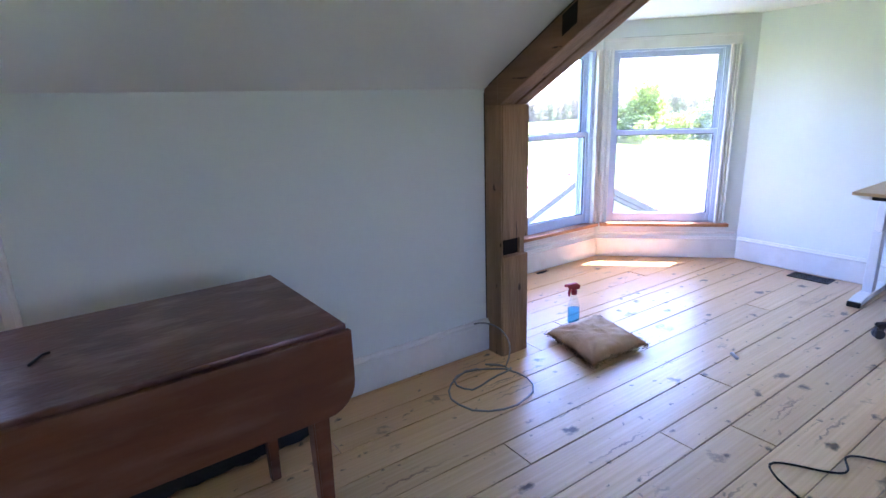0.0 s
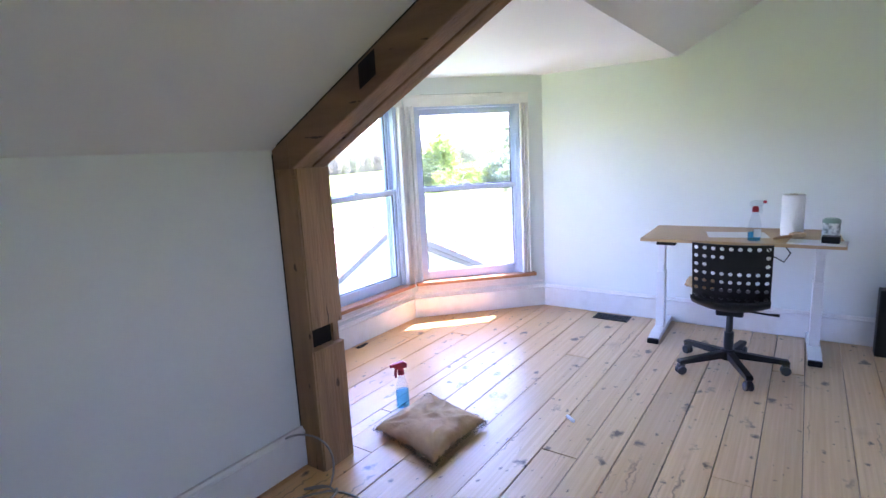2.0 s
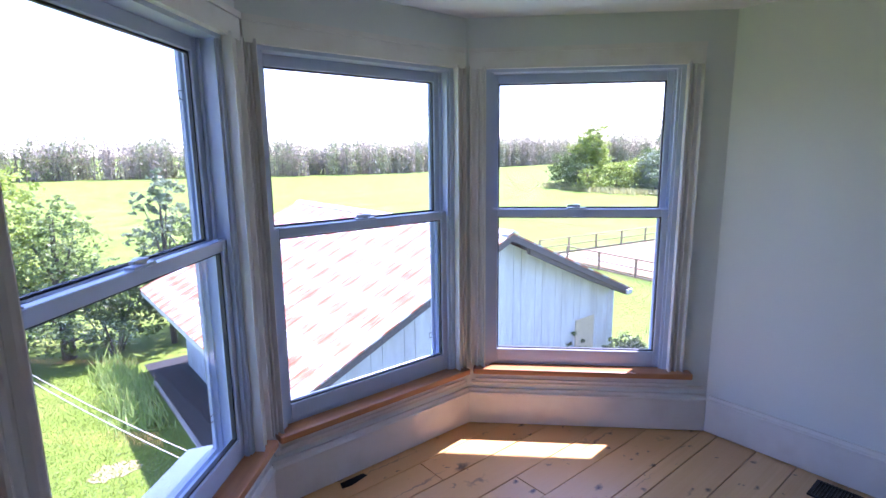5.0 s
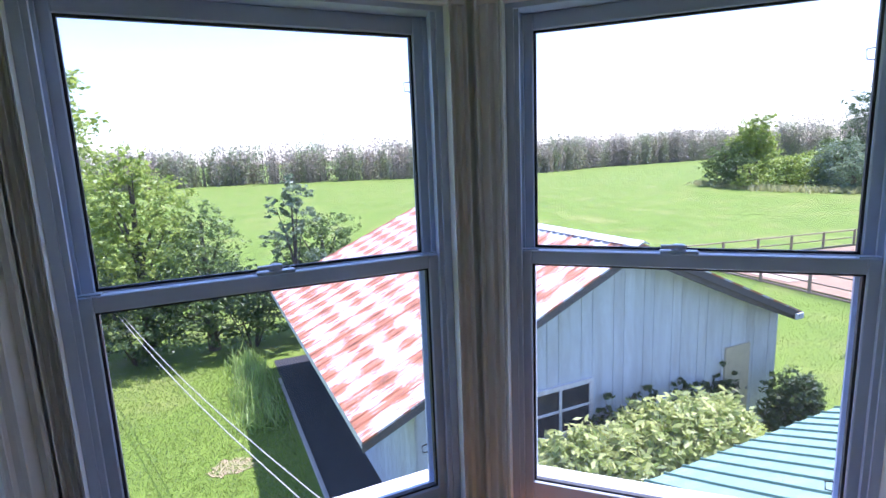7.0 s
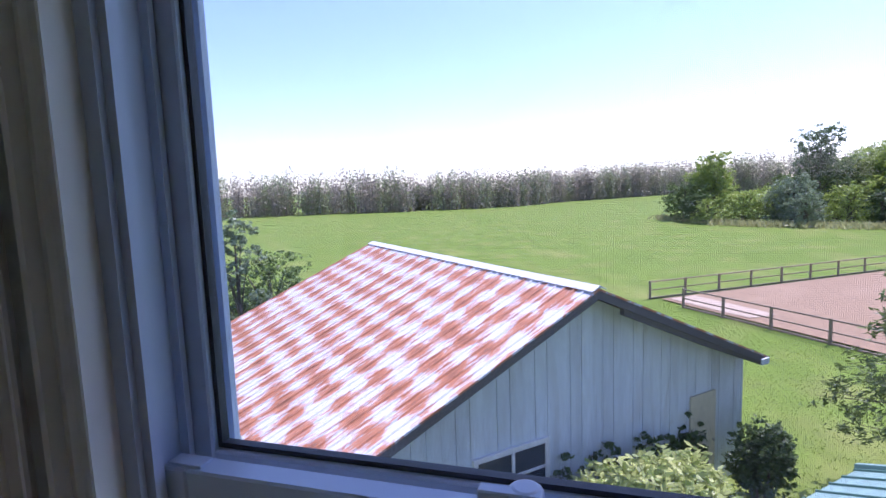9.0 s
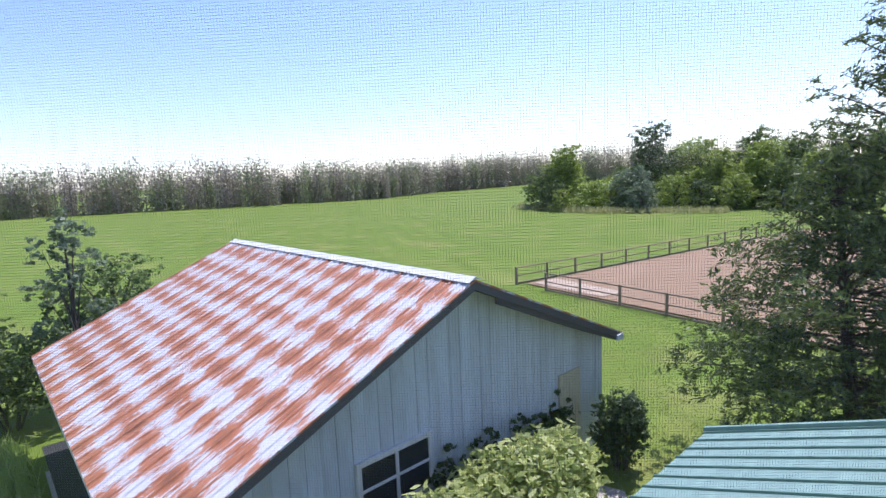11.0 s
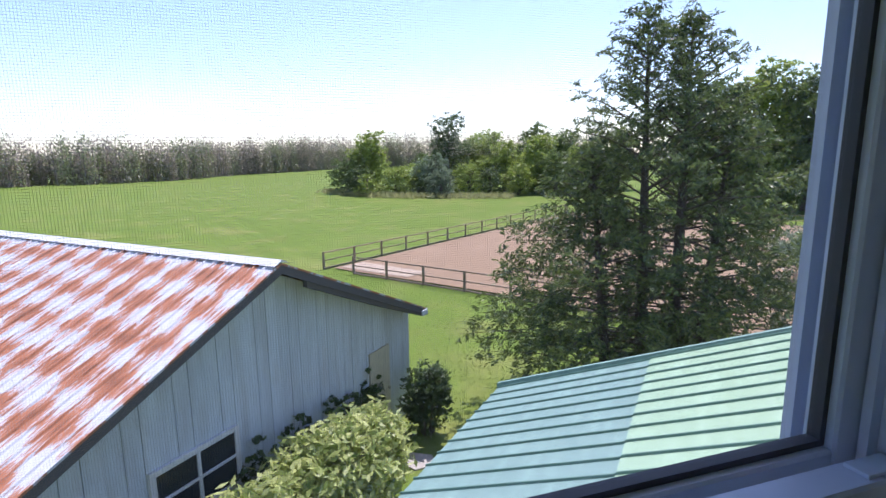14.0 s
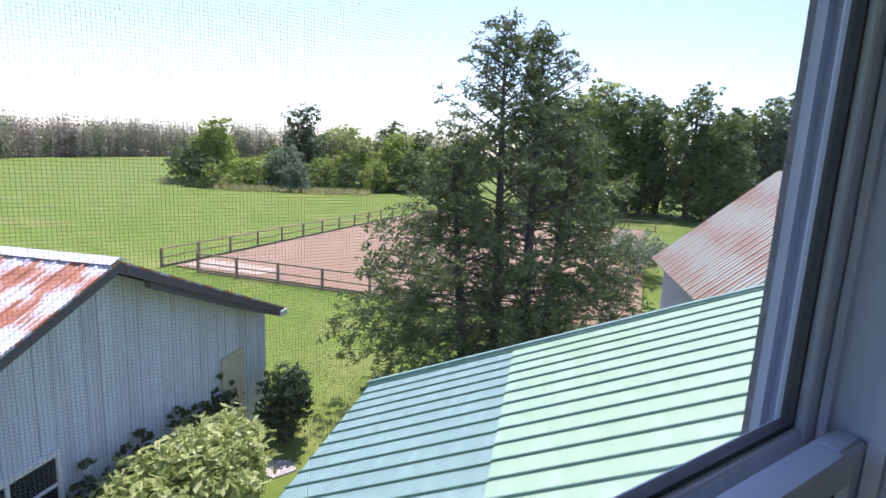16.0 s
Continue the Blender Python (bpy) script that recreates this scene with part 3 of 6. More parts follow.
# bay roof with its eave
ov = 0.49
eave = [(EAST + 0.5, SLOPE_Y + 0.0), (EAST + 0.5, BC[0] + BC[1] + ov * 1.414 - EAST - 0.5), (BC[0] + ov * 0.414, BC[1] + ov), (AB[0] - ov * 0.414, AB[1] + ov),
        (AP[0] - 0.35, AB[1] - AB[0] + ov * 1.414 + AP[0] - 0.35), (AP[0] - 0.35, SLOPE_Y + 0.0)]
structure("bay_roof", prism(eave, FLAT + 0.09, FLAT + 0.24, "z"), ROOFING, "dark roof slab over the bay with a plain eave", "roof")
structure("main_roof", slope_slab(KNEE_Y + 0.5, -0.1, WEST - 0.4, 1.3, 0.1), ROOFING, "dark sloping house roof", "roof").location = (0, 0, 0.16)
structure("main_roof_top", box(WEST - 0.4, EAST + 0.4, SOUTH - 0.5, 0.3, RIDGE_Z + 0.32, RIDGE_Z + 0.44), ROOFING, "dark flat house roof", "roof")
structure("house_wall_north", box(WEST - 0.15, EAST + 0.15, KNEE_Y - 0.3, KNEE_Y, -4.9, -0.25), SIDING_OUT, "pale house wall of the storey below", "wall")
structure("house_wall_east", box(EAST - 0.1, EAST + 0.15, SOUTH - 0.15, KNEE_Y - 0.31, -4.9, -0.31), SIDING_OUT, "pale house side wall of the storey below", "wall")
bay_low = [(EAST + 0.15, CD[1] - 0.02), (BC[0] + 0.08, BC[1] + 0.15), (AB[0] - 0.08, AB[1] + 0.15), (AP[0] - 0.1, AP[1] - 0.02)]
structure("house_wall_bay", prism(bay_low, -4.9, -0.02, "z"), SIDING_OUT, "pale bay wall of the storey below", "wall")

double_hung("window_1", MC, *HC, 0.012, 1.015, VINYL, "white double-hung bay window with fluted casing, closed", (0.03, 1.05))
double_hung("window_2", MB, *HB, 0.012, 0.985, VINYL, "white double-hung bay window with fluted casing, closed", (0.03, 0.980))
double_hung("window_3", MA, *HA, 0.07, 1.094, VINYL, "white double-hung bay window with fluted casing, closed", (0.05, 1.08))
double_hung("window_4", MW, *DORM_W, 0.29, 1.44, SASH_WOOD, "double-hung dormer window with brown sashes and fluted white casing", (0.27, 1.438), rail=1.15, sill=0.315, head=1.85, cas_top=1.95, screen=False)


def baseboard(name, m, u0, u1, label="white painted tall wooden baseboard with a moulded top"):
    pts = [(0, 0.007), (-0.020, 0.007), (-0.020, 0.155), (-0.026, 0.160), (-0.026, 0.168), (-0.017, 0.174), (-0.012, 0.186), (0, 0.186)]
    bm = prism([(a, b) for a, b in pts], u0, u1, "x")
    return structure(name, bm, TRIM, label, "baseboard", m)


baseboard("baseboard_1", MC, 0.008, LC - 0.008)
baseboard("baseboard_2", MB, 0.008, LB - 0.008)
baseboard("baseboard_3", MA, 0.08, LA - 0.008)
baseboard("baseboard_4", MD, 0.012, LD)
baseboard("baseboard_5", frame_at((-0.31, KNEE_Y), (1, 0)), 0.0, 1.95)
BEAD = [(0, 0), (-0.012, 0), (-0.016, 0.006), (-0.010, 0.014), (0, 0.014)]
for i, (m, ln) in enumerate(((MC, LC), (MB, LB), (MA, LA))):
    structure("trim_%d" % (i + 1), prism([(a, b + 0.212) for a, b in BEAD], 0.02 if i < 2 else 0.08, ln - 0.02, "x"), TRIM, "white bead moulding below the window", "moulding", m)


# timber post and rafter
def mortised_post():
    bm = bmesh.new()
    x0, x1, y0, y1 = 1.63, 1.812, 2.106, 2.33
    mx, my, z0, z1 = 1.735, 2.185, 0.545, 0.64
    bm_box(bm, x0, x1, y0, y1, 0, z0)
    bm_box(bm, x0, x1, y0, y1, z1, 1.30)
    bm_box(bm, x0, x0 + 0.005, y0, y1, z0, z1)
    bm_box(bm, x0 + 0.005, x1, my, y1, z0, z1)
    bm_box(bm, x1 - 0.035, x1 - 0.004, y0 + 0.03, my, z0, z1)
    bmesh.ops.bevel(bm, geom=[e for e in bm.edges if abs((e.verts[0].co - e.verts[1].co).normalized().z) > 0.9 and e.calc_length() > 0.4],
                    offset=0.007, segments=2, affect="EDGES")
    return bm


post = thing("timber_post", "old brown hewn timber post with an open mortise", "post")
part("shaft", mortised_post(), TIMBER, post)
part("mortise_lining", box(1.652, 1.776, 2.15, 2.183, 0.546, 0.639), DARK, post, "dark mortise hole")


def rafter_piece(x0, x1, y_lo, y_hi, depth_top, depth_bot, bevel=0.006):
    def z(y, d):
        return KNEE_Z + RISE * (KNEE_Y - y) - d
    return prism([(y_lo, z(y_lo, depth_bot)), (y_hi, z(y_hi, depth_bot)), (y_hi, z(y_hi, depth_top)), (y_lo, z(y_lo, depth_top))], x0, x1, "x", bevel)


rafter = thing("timber_rafter", "old brown timber rafter along the slope resting on a post", "beam")
part("beam", rafter_piece(1.63, 1.724, 2.14, TOP_Y, -0.006, 0.137), TIMBER_Y, rafter)
part("beam", rafter_piece(1.747, 1.820, 2.14, TOP_Y, -0.006, 0.131), TIMBER_Y, rafter)
part("beam_gap", rafter_piece(1.723, 1.748, 2.13, TOP_Y, -0.006, 0.075, 0), DARK, rafter, "dark gap between the two beams")
part("beam_foot", prism([(2.14, 1.292), (2.14, 1.43), (2.315, 1.335), (2.315, 1.215)], 1.63, 1.815, "x", 0.006), TIMBER_Y, rafter)
part("mortise", rafter_piece(1.627, 1.66, 1.735, 1.66, 0.012, 0.092, 0), DARK, rafter, "dark open mortise")

part("wall_gap", rafter_piece(1.625, 1.634, 2.2, TOP_Y, -0.004, 0.003, 0), DARK, rafter, "dark gap beside the plaster")
part("wall_gap", box(1.626, 1.634, 2.231, KNEE_Y + 0.01, 0, 1.36), DARK, post, "dark gap beside the plaster")

# floor
structure("subfloor", prism([(WEST, SOUTH), (EAST, SOUTH), CD, BC, AB, AP, (WEST, KNEE_Y)], -0.2, -0.026, "z"), SUBFLOOR, "dark boards under the floor", "floor")
floor_ob = tagged(new("floor"), "wide varnished pine plank floor with dark knots and gaps", "floor", kind="structure")


# ---------------------------------------------------------------- outside: ground, roofs, barn
G = -4.75


def far_height(x, y):
    d = math.hypot(x - 4, y - 3)
    return G - 0.25 * min(1, max(0, (d - 16) / 12)) + 0.35 * math.sin(x * 0.021 + 1) * math.sin(y * 0.017) * min(1, max(0, (d - 50) / 60))


def ground_mesh():
    rr = [0, 3, 6, 9, 12, 15, 18, 21, 24, 28, 32, 37, 43, 50, 60, 72, 86, 102, 120, 140, 165, 200, 260, 400, 800, 1600, 3200]
    seg = 72
    verts, faces = [(4, 3, G)], []
    for r in rr[1:]:
        for i in range(seg):
            a = 2 * math.pi * i / seg
            x, y = 4 + r * math.cos(a), 3 + r * math.sin(a)
            verts.append((x, y, far_height(x, y)))
    for i in range(seg):
        faces.append((0, 1 + i, 1 + (i + 1) % seg))
    for k in range(len(rr) - 2):
        for i in range(seg):
            a, b = 1 + k * seg + i, 1 + k * seg + (i + 1) % seg
            faces.append((a, a + seg, b + seg, b))
    return mesh_of("ground", verts, faces)


def grass_material():
    m = material("grass", (0.15, 0.215, 0.036), 0.9, (0.11, 0.17, 0.026), 0.5, mix=0.4, bump=0.6, bump_scale=25, spec=0.1,
                 stain=(0.30, 0.27, 0.10), stain_scale=0.35, stain_amount=0.4)
    n, l = m.node_tree.nodes, m.node_tree.links
    b = n["Principled BSDF"]
    geo = n.new("ShaderNodeNewGeometry")
    fine = n.new("ShaderNodeTexNoise")
    fine.inputs["Scale"].default_value = 3.5
    fine.inputs["Detail"].default_value = 10
    fine.inputs["Roughness"].default_value = 0.72
    l.new(geo.outputs["Position"], fine.inputs["Vector"])
    mp = n.new("ShaderNodeMapping")
    mp.inputs["Rotation"].default_value = (0, 0, radians(32))
    l.new(geo.outputs["Position"], mp.inputs[0])
    wv = n.new("ShaderNodeTexWave")
    wv.inputs["Scale"].default_value = 0.16
    wv.inputs["Distortion"].default_value = 0.8
    wv.inputs["Detail"].default_value = 2
    l.new(mp.outputs[0], wv.inputs["Vector"])
    hs = n.new("ShaderNodeHueSaturation")
    ma = n.new("ShaderNodeMath")
    ma.operation = "MULTIPLY_ADD"
    ma.inputs[1].default_value, ma.inputs[2].default_value = 1.0, 0.43
    l.new(fine.outputs[0], ma.inputs[0])
    mb = n.new("ShaderNodeMath")
    mb.operation = "MULTIPLY_ADD"
    mb.inputs[1].default_value = 0.07
    l.new(wv.outputs[0], mb.inputs[0])
    l.new(ma.outputs[0], mb.inputs[2])
    l.new(mb.outputs[0], hs.inputs["Value"])
    l.new(b.inputs["Base Color"].links[0].from_socket, hs.inputs["Color"])
    l.new(hs.outputs[0], b.inputs["Base Color"])
    return m


GRASS = grass_material()
gm = ground_mesh()
gm.materials.append(GRASS)
for p in gm.polygons:
    p.use_smooth = True
tagged(new("ground", gm), "mown green lawn running out into an open meadow", "ground", kind="structure")

BARN_WHITE = material("barn_boards", (0.66, 0.72, 0.77), 0.75, (0.53, 0.585, 0.63), 3, (4, 4, 0.7), 0.4, 0.15, 40, rand=0.06, stain=(0.40, 0.40, 0.40), stain_scale=1.3, stain_amount=0.4)
BARN_DARK = material("barn_gap", (0.10, 0.10, 0.11), 0.9)
RUST = rust_roof_material()
FASCIA = material("grey_fascia", (0.12, 0.11, 0.105), 0.8, bump=0.2)
WHITE_PAINT = material("white_paint", (0.78, 0.78, 0.77), 0.5)
DARK_GLASS = material("dark_pane", (0.03, 0.035, 0.04), 0.08)
BX0, BX1, BY0, BY1 = 5.45, 13.9, 8.73, 17.4
RIDGE_X, RIDGE_H = 9.38, -0.22
EAVE_L, EAVE_R = (4.47, -2.37), (13.8, -2.10)
OVER0, OVER1 = 8.15, 17.75


def roof_z(x):
    a, b = (EAVE_L if x < RIDGE_X else EAVE_R)
    return RIDGE_H + (b - RIDGE_H) * abs(x - RIDGE_X) / abs(a - RIDGE_X)


barn = tagged(new("barn"), "white board-sided barn with a rusted metal roof", "barn")
wall_bm = prism([(BX0, G - 0.3), (BX1, G - 0.3), (BX1, roof_z(BX1) - 0.12), (RIDGE_X, RIDGE_H - 0.12), (BX0, roof_z(BX0) - 0.12)], BY0 + 0.02, BY1, "y")
barn_wall = part("wall", wall_bm, BARN_DARK, barn, "dark gaps behind the boards")


def roof_sheet(side):
    """Corrugated sheet: x along the ridge, y down the slope, ribs down the slope."""
    ex, ez = EAVE_L if side < 0 else EAVE_R
    slope_len = math.hypot(ex - RIDGE_X, ez - RIDGE_H)
    bm = bmesh.new()
    nrib = 46
    step = (OVER1 - OVER0) / nrib
    prof = []
    for i in range(nrib):
        x = i * step
        prof += [(x, 0), (x + step * 0.72, 0), (x + step * 0.80, 0.022), (x + step * 0.92, 0.022)]
    prof.append((nrib * step, 0))
    rows = []
    for v in (0.0, slope_len):
        rows.append([bm.verts.new((x, v, h)) for x, h in prof])
    for i in range(len(prof) - 1):
        bm.faces.new((rows[0][i], rows[0][i + 1], rows[1][i + 1], rows[1][i]))
    geom = bmesh.ops.extrude_face_region(bm, geom=bm.faces[:])
    for v in [g for g in geom["geom"] if isinstance(g, bmesh.types.BMVert)]:
        v.co.z -= 0.03
    down = Vector((ex - RIDGE_X, 0, ez - RIDGE_H)).normalized()
    along = Vector((0, 1, 0))
    up = along.cross(down)
    if up.z < 0:
        up = -up
    m = Matrix(((along.x, down.x, up.x, RIDGE_X), (along.y, down.y, up.y, OVER0), (along.z, down.z, up.z, RIDGE_H), (0, 0, 0, 1)))
    return bm, m


for side in (-1, 1):
    bm, m = roof_sheet(side)
    part("roof_sheet", bm, RUST, barn, "white metal roofing streaked with orange rust", m=m)
    ex, ez = EAVE_L if side < 0 else EAVE_R
    d = Vector((ex - RIDGE_X, 0, ez - RIDGE_H))
    for y in (OVER0, BY1 + 0.3):
        rake = prism([(RIDGE_X, RIDGE_H - 0.035), (ex, ez - 0.035), (ex, ez - 0.17), (RIDGE_X, RIDGE_H - 0.17)], y + 0.01, y + 0.05, "y")
        part("rake_board", rake, FASCIA, barn, "weathered dark rake board")
    part("eave_board", box(ex - 0.03 * side - 0.02, ex - 0.03 * side + 0.02, OVER0 + 0.06, OVER1 - 0.06, ez - 0.15, ez - 0.03), WHITE_PAINT if side < 0 else FASCIA, barn)
part("ridge_cap", prism([(RIDGE_X - 0.16, RIDGE_H - 0.03), (RIDGE_X, RIDGE_H + 0.045), (RIDGE_X + 0.16, RIDGE_H - 0.03), (RIDGE_X, RIDGE_H + 0.01)], OVER0 - 0.01, OVER1 + 0.01, "y"), WHITE_PAINT, barn, "pale metal ridge cap")
part("rake_beam", prism([(9.95, roof_z(9.95) - 0.16), (12.0, roof_z(12.0) - 0.16), (13.7, roof_z(13.7) - 0.16), (13.7, roof_z(13.7) - 0.22), (12.0, roof_z(12.0) - 0.27), (9.95, roof_z(9.95) - 0.27)], OVER0 + 0.05, OVER0 + 0.14, "y"), FASCIA, barn)
part("rake_end", box(13.55, 13.78, OVER0 - 0.03, OVER0 + 0.01, roof_z(13.7) - 0.17, roof_z(13.7) - 0.05, 0.01), BARN_WHITE, barn)
# barn window and door in the gable
bw = part("barn_window", box(7.44, 8.76, BY0 - 0.05, BY0 - 0.02, -3.52, -2.68), DARK_GLASS, barn, "dark four-pane window")
for a, b, c, d in ((7.38, 7.46, -3.56, -2.62), (8.72, 8.80, -3.56, -2.62), (7.46, 8.72, -2.70, -2.62), (7.46, 8.72, -3.56, -3.48), (8.07, 8.12, -3.48, -2.70), (7.46, 8.07, -3.10, -3.06), (8.12, 8.72, -3.10, -3.06)):
    part("window_bar", box(a, b, BY0 - 0.075, BY0 - 0.02, c, d, 0.004), WHITE_PAINT, bw)
bd = part("barn_door", box(12.24, 12.98, BY0 - 0.06, BY0 - 0.02, G, -2.76, 0.004), material("door_cream", (0.60, 0.55, 0.40), 0.6, bump=0.05), barn, "plain cream door")
part("door_knob", lathe([(0.012, 0), (0.03, 0.03), (0.03, 0.05), (0.01, 0.06)], 10, m=Matrix.Translation((12.9, BY0 - 0.06, -3.75)) @ pose(0, 0, 0, 90)), METAL, bd)

# green metal roof of the low wing
GREEN_A = material("green_metal_pale", (0.31, 0.45, 0.285), 0.45, (0.285, 0.415, 0.26), 2, (1, 6, 1), stain=(0.45, 0.62, 0.45), stain_scale=2, stain_amount=0.3)
GREEN_B = material("green_metal_dull", (0.20, 0.315, 0.27), 0.5, (0.175, 0.28, 0.24), 2, (1, 6, 1), stain=(0.30, 0.46, 0.38), stain_scale=2, stain_amount=0.3)
GREEN_RIB = material("green_rib", (0.14, 0.26, 0.19), 0.5)
wing = tagged(new("house_wing"), "low house wing with a ribbed green metal roof", "building")
EV_Y, EV_Z, RK_X, PITCH = 4.5, -1.165, 8.73, 0.387
WX0, WY1 = EAST + 0.2, -3.5
SEAM_Y = 2.99


def wing_z(y):
    return EV_Z + PITCH * (EV_Y - y)


def wing_sheet(y0, y1, lift):
    return prism([(y0, wing_z(y0) + lift), (y1, wing_z(y1) + lift), (y1, wing_z(y1) + lift - 0.04), (y0, wing_z(y0) + lift - 0.04)], WX0, RK_X, "x")


sheet_a = part("roof_panel", wing_sheet(SEAM_Y, WY1, 0.012), GREEN_A, wing, "pale green metal roofing")
sheet_b = part("roof_panel", wing_sheet(EV_Y, SEAM_Y - 0.03, 0.0), GREEN_B, wing, "duller green metal roofing")


def rib(x, y0, y1, lift):
    b = bmesh.new()
    prof = [(-0.009, 0), (-0.005, 0.017), (0.005, 0.017), (0.009, 0)]
    lo = [b.verts.new((x + a, y0, wing_z(y0) + lift + h)) for a, h in prof]
    hi = [b.verts.new((x + a, y1, wing_z(y1) + lift + h)) for a, h in prof]
    for i in range(3):
        b.faces.new((lo[i], lo[i + 1], hi[i + 1], hi[i]))
    b.faces.new(lo[::-1])
    b.faces.new(hi)
    return b


x = RK_X - 0.03
while x > WX0:
    part("rib", rib(x, EV_Y + 0.01, SEAM_Y, 0.0), GREEN_RIB, sheet_b)
    part("rib", rib(x, SEAM_Y, WY1, 0.012), GREEN_RIB, sheet_a)
    x -= 0.2
part("rake_trim", prism([(EV_Y + 0.02, wing_z(EV_Y) + 0.04), (WY1, wing_z(WY1) + 0.04), (WY1, wing_z(WY1) - 0.12), (EV_Y + 0.02, wing_z(EV_Y) - 0.14)], RK_X, RK_X + 0.04, "x"), GREEN_B, wing)
part("wall", prism([(EV_Y - 0.3, G - 0.2), (EV_Y - 0.3, wing_z(EV_Y - 0.3) - 0.06), (WY1 + 0.1, wing_z(WY1 + 0.1) - 0.06), (WY1 + 0.1, G - 0.2)], WX0, RK_X - 0.3, "x"), SIDING_OUT, wing)

# ---------------------------------------------------------------- plants
def leaf_mesh(name, centres, length, width, seed, droop=None, up=0.0):
    """Many small pointed leaves, one island each, at the given centres."""
    r = np.random.RandomState(seed)
    c = np.asarray(centres, dtype=float)
    k = len(c)
    d = r.normal(size=(k, 3))
    if droop is not None:
        d = d * 0.6 + droop
    else:
        d[:, 2] *= 0.55
    d /= np.linalg.norm(d, axis=1)[:, None] + 1e-9
    s = np.cross(d, r.normal(size=(k, 3)) + np.array([0, 0, up]))
    s /= np.linalg.norm(s, axis=1)[:, None] + 1e-9
    ln = length * r.uniform(0.6, 1.4, k)[:, None] / 2
    wd = width * r.uniform(0.6, 1.4, k)[:, None] / 2
    v = np.stack([c - d * ln, c + s * wd - d * ln * 0.1, c + d * ln, c - s * wd - d * ln * 0.1], axis=1).reshape(-1, 3)
    me = bpy.data.meshes.new(name)
    me.vertices.add(4 * k)
    me.vertices.foreach_set("co", v.ravel())
    me.loops.add(4 * k)
    me.loops.foreach_set("vertex_index", np.arange(4 * k))
    me.polygons.add(k)
    me.polygons.foreach_set("loop_start", np.arange(k) * 4)
    me.polygons.foreach_set("loop_total", np.full(k, 4))
    me.update(calc_edges=True)
    return me


def cloud(r, blobs, per_area, shell=0.35, bunch=16):
    """Leaves in small bunches over the outer part of uneven blobs (centre, radii)."""
    out = []
    for (x, y, z), (a, b, c) in blobs:
        n = max(1, int(per_area * (a * b + b * c + a * c) * 4 / bunch))
        d = r.normal(size=(n, 3))
        d /= np.linalg.norm(d, axis=1)[:, None]
        rad = (1 - shell * r.uniform(0, 1, n) ** 1.5) * r.uniform(0.86, 1.08, n)
        bump = 1 + 0.25 * np.sin(d[:, 0] * 7 + x * 3) * np.sin(d[:, 1] * 6 + y) * np.sin(d[:, 2] * 8 + z)
        mid = np.array([x, y, z]) + d * (rad * bump)[:, None] * np.array([a, b, c])
        size = 0.115 * (a * b * c) ** (1 / 3) * r.uniform(0.6, 1.3, n)
        spread = r.normal(size=(n, bunch, 3)) * size[:, None, None] * np.array([1, 1, 0.6])
        out.append((mid[:, None, :] + spread).reshape(-1, 3))
    return np.concatenate(out)


BARK = material("bark", (0.11, 0.085, 0.065), 0.9, (0.06, 0.045, 0.035), 8, (4, 4, 1), bump=0.5, bump_scale=30)
PALE_BARK = material("pale_bark", (0.24, 0.20, 0.17), 0.9, (0.16, 0.13, 0.11), 4)
LEAF_DARK = leaf_material("leaf_dark", (0.03, 0.058, 0.02), (0.10, 0.145, 0.05))
LEAF_MID = leaf_material("leaf_mid", (0.05, 0.09, 0.025), (0.18, 0.235, 0.07))
LEAF_LIGHT = leaf_material("leaf_light", (0.12, 0.18, 0.03), (0.34, 0.40, 0.09))
LEAF_GREY = leaf_material("leaf_grey", (0.09, 0.13, 0.07), (0.22, 0.27, 0.17))
LEAF_PALE = leaf_material("leaf_pale_hedge", (0.16, 0.22, 0.06), (0.52, 0.55, 0.23))
LEAF_CONIFER = leaf_material("conifer_sprays", (0.020, 0.042, 0.018), (0.175, 0.22, 0.06), 0.35)
LEAF_BARE = leaf_material("spring_twigs", (0.18, 0.15, 0.13), (0.36, 0.32, 0.25), 0.4)
GRASS_BLADES = leaf_material("tall_grass", (0.18, 0.27, 0.06), (0.34, 0.43, 0.14))


def leaf_part(name, parent, centres, length, width, mat, seed, droop=None):
    me = leaf_mesh(name, centres, length, width, seed, droop, 1.1 if droop is None else 0.0)
    me.materials.append(mat)
    ob = new(name, me)
    if parent is not None:
        ob.parent = parent
    return ob


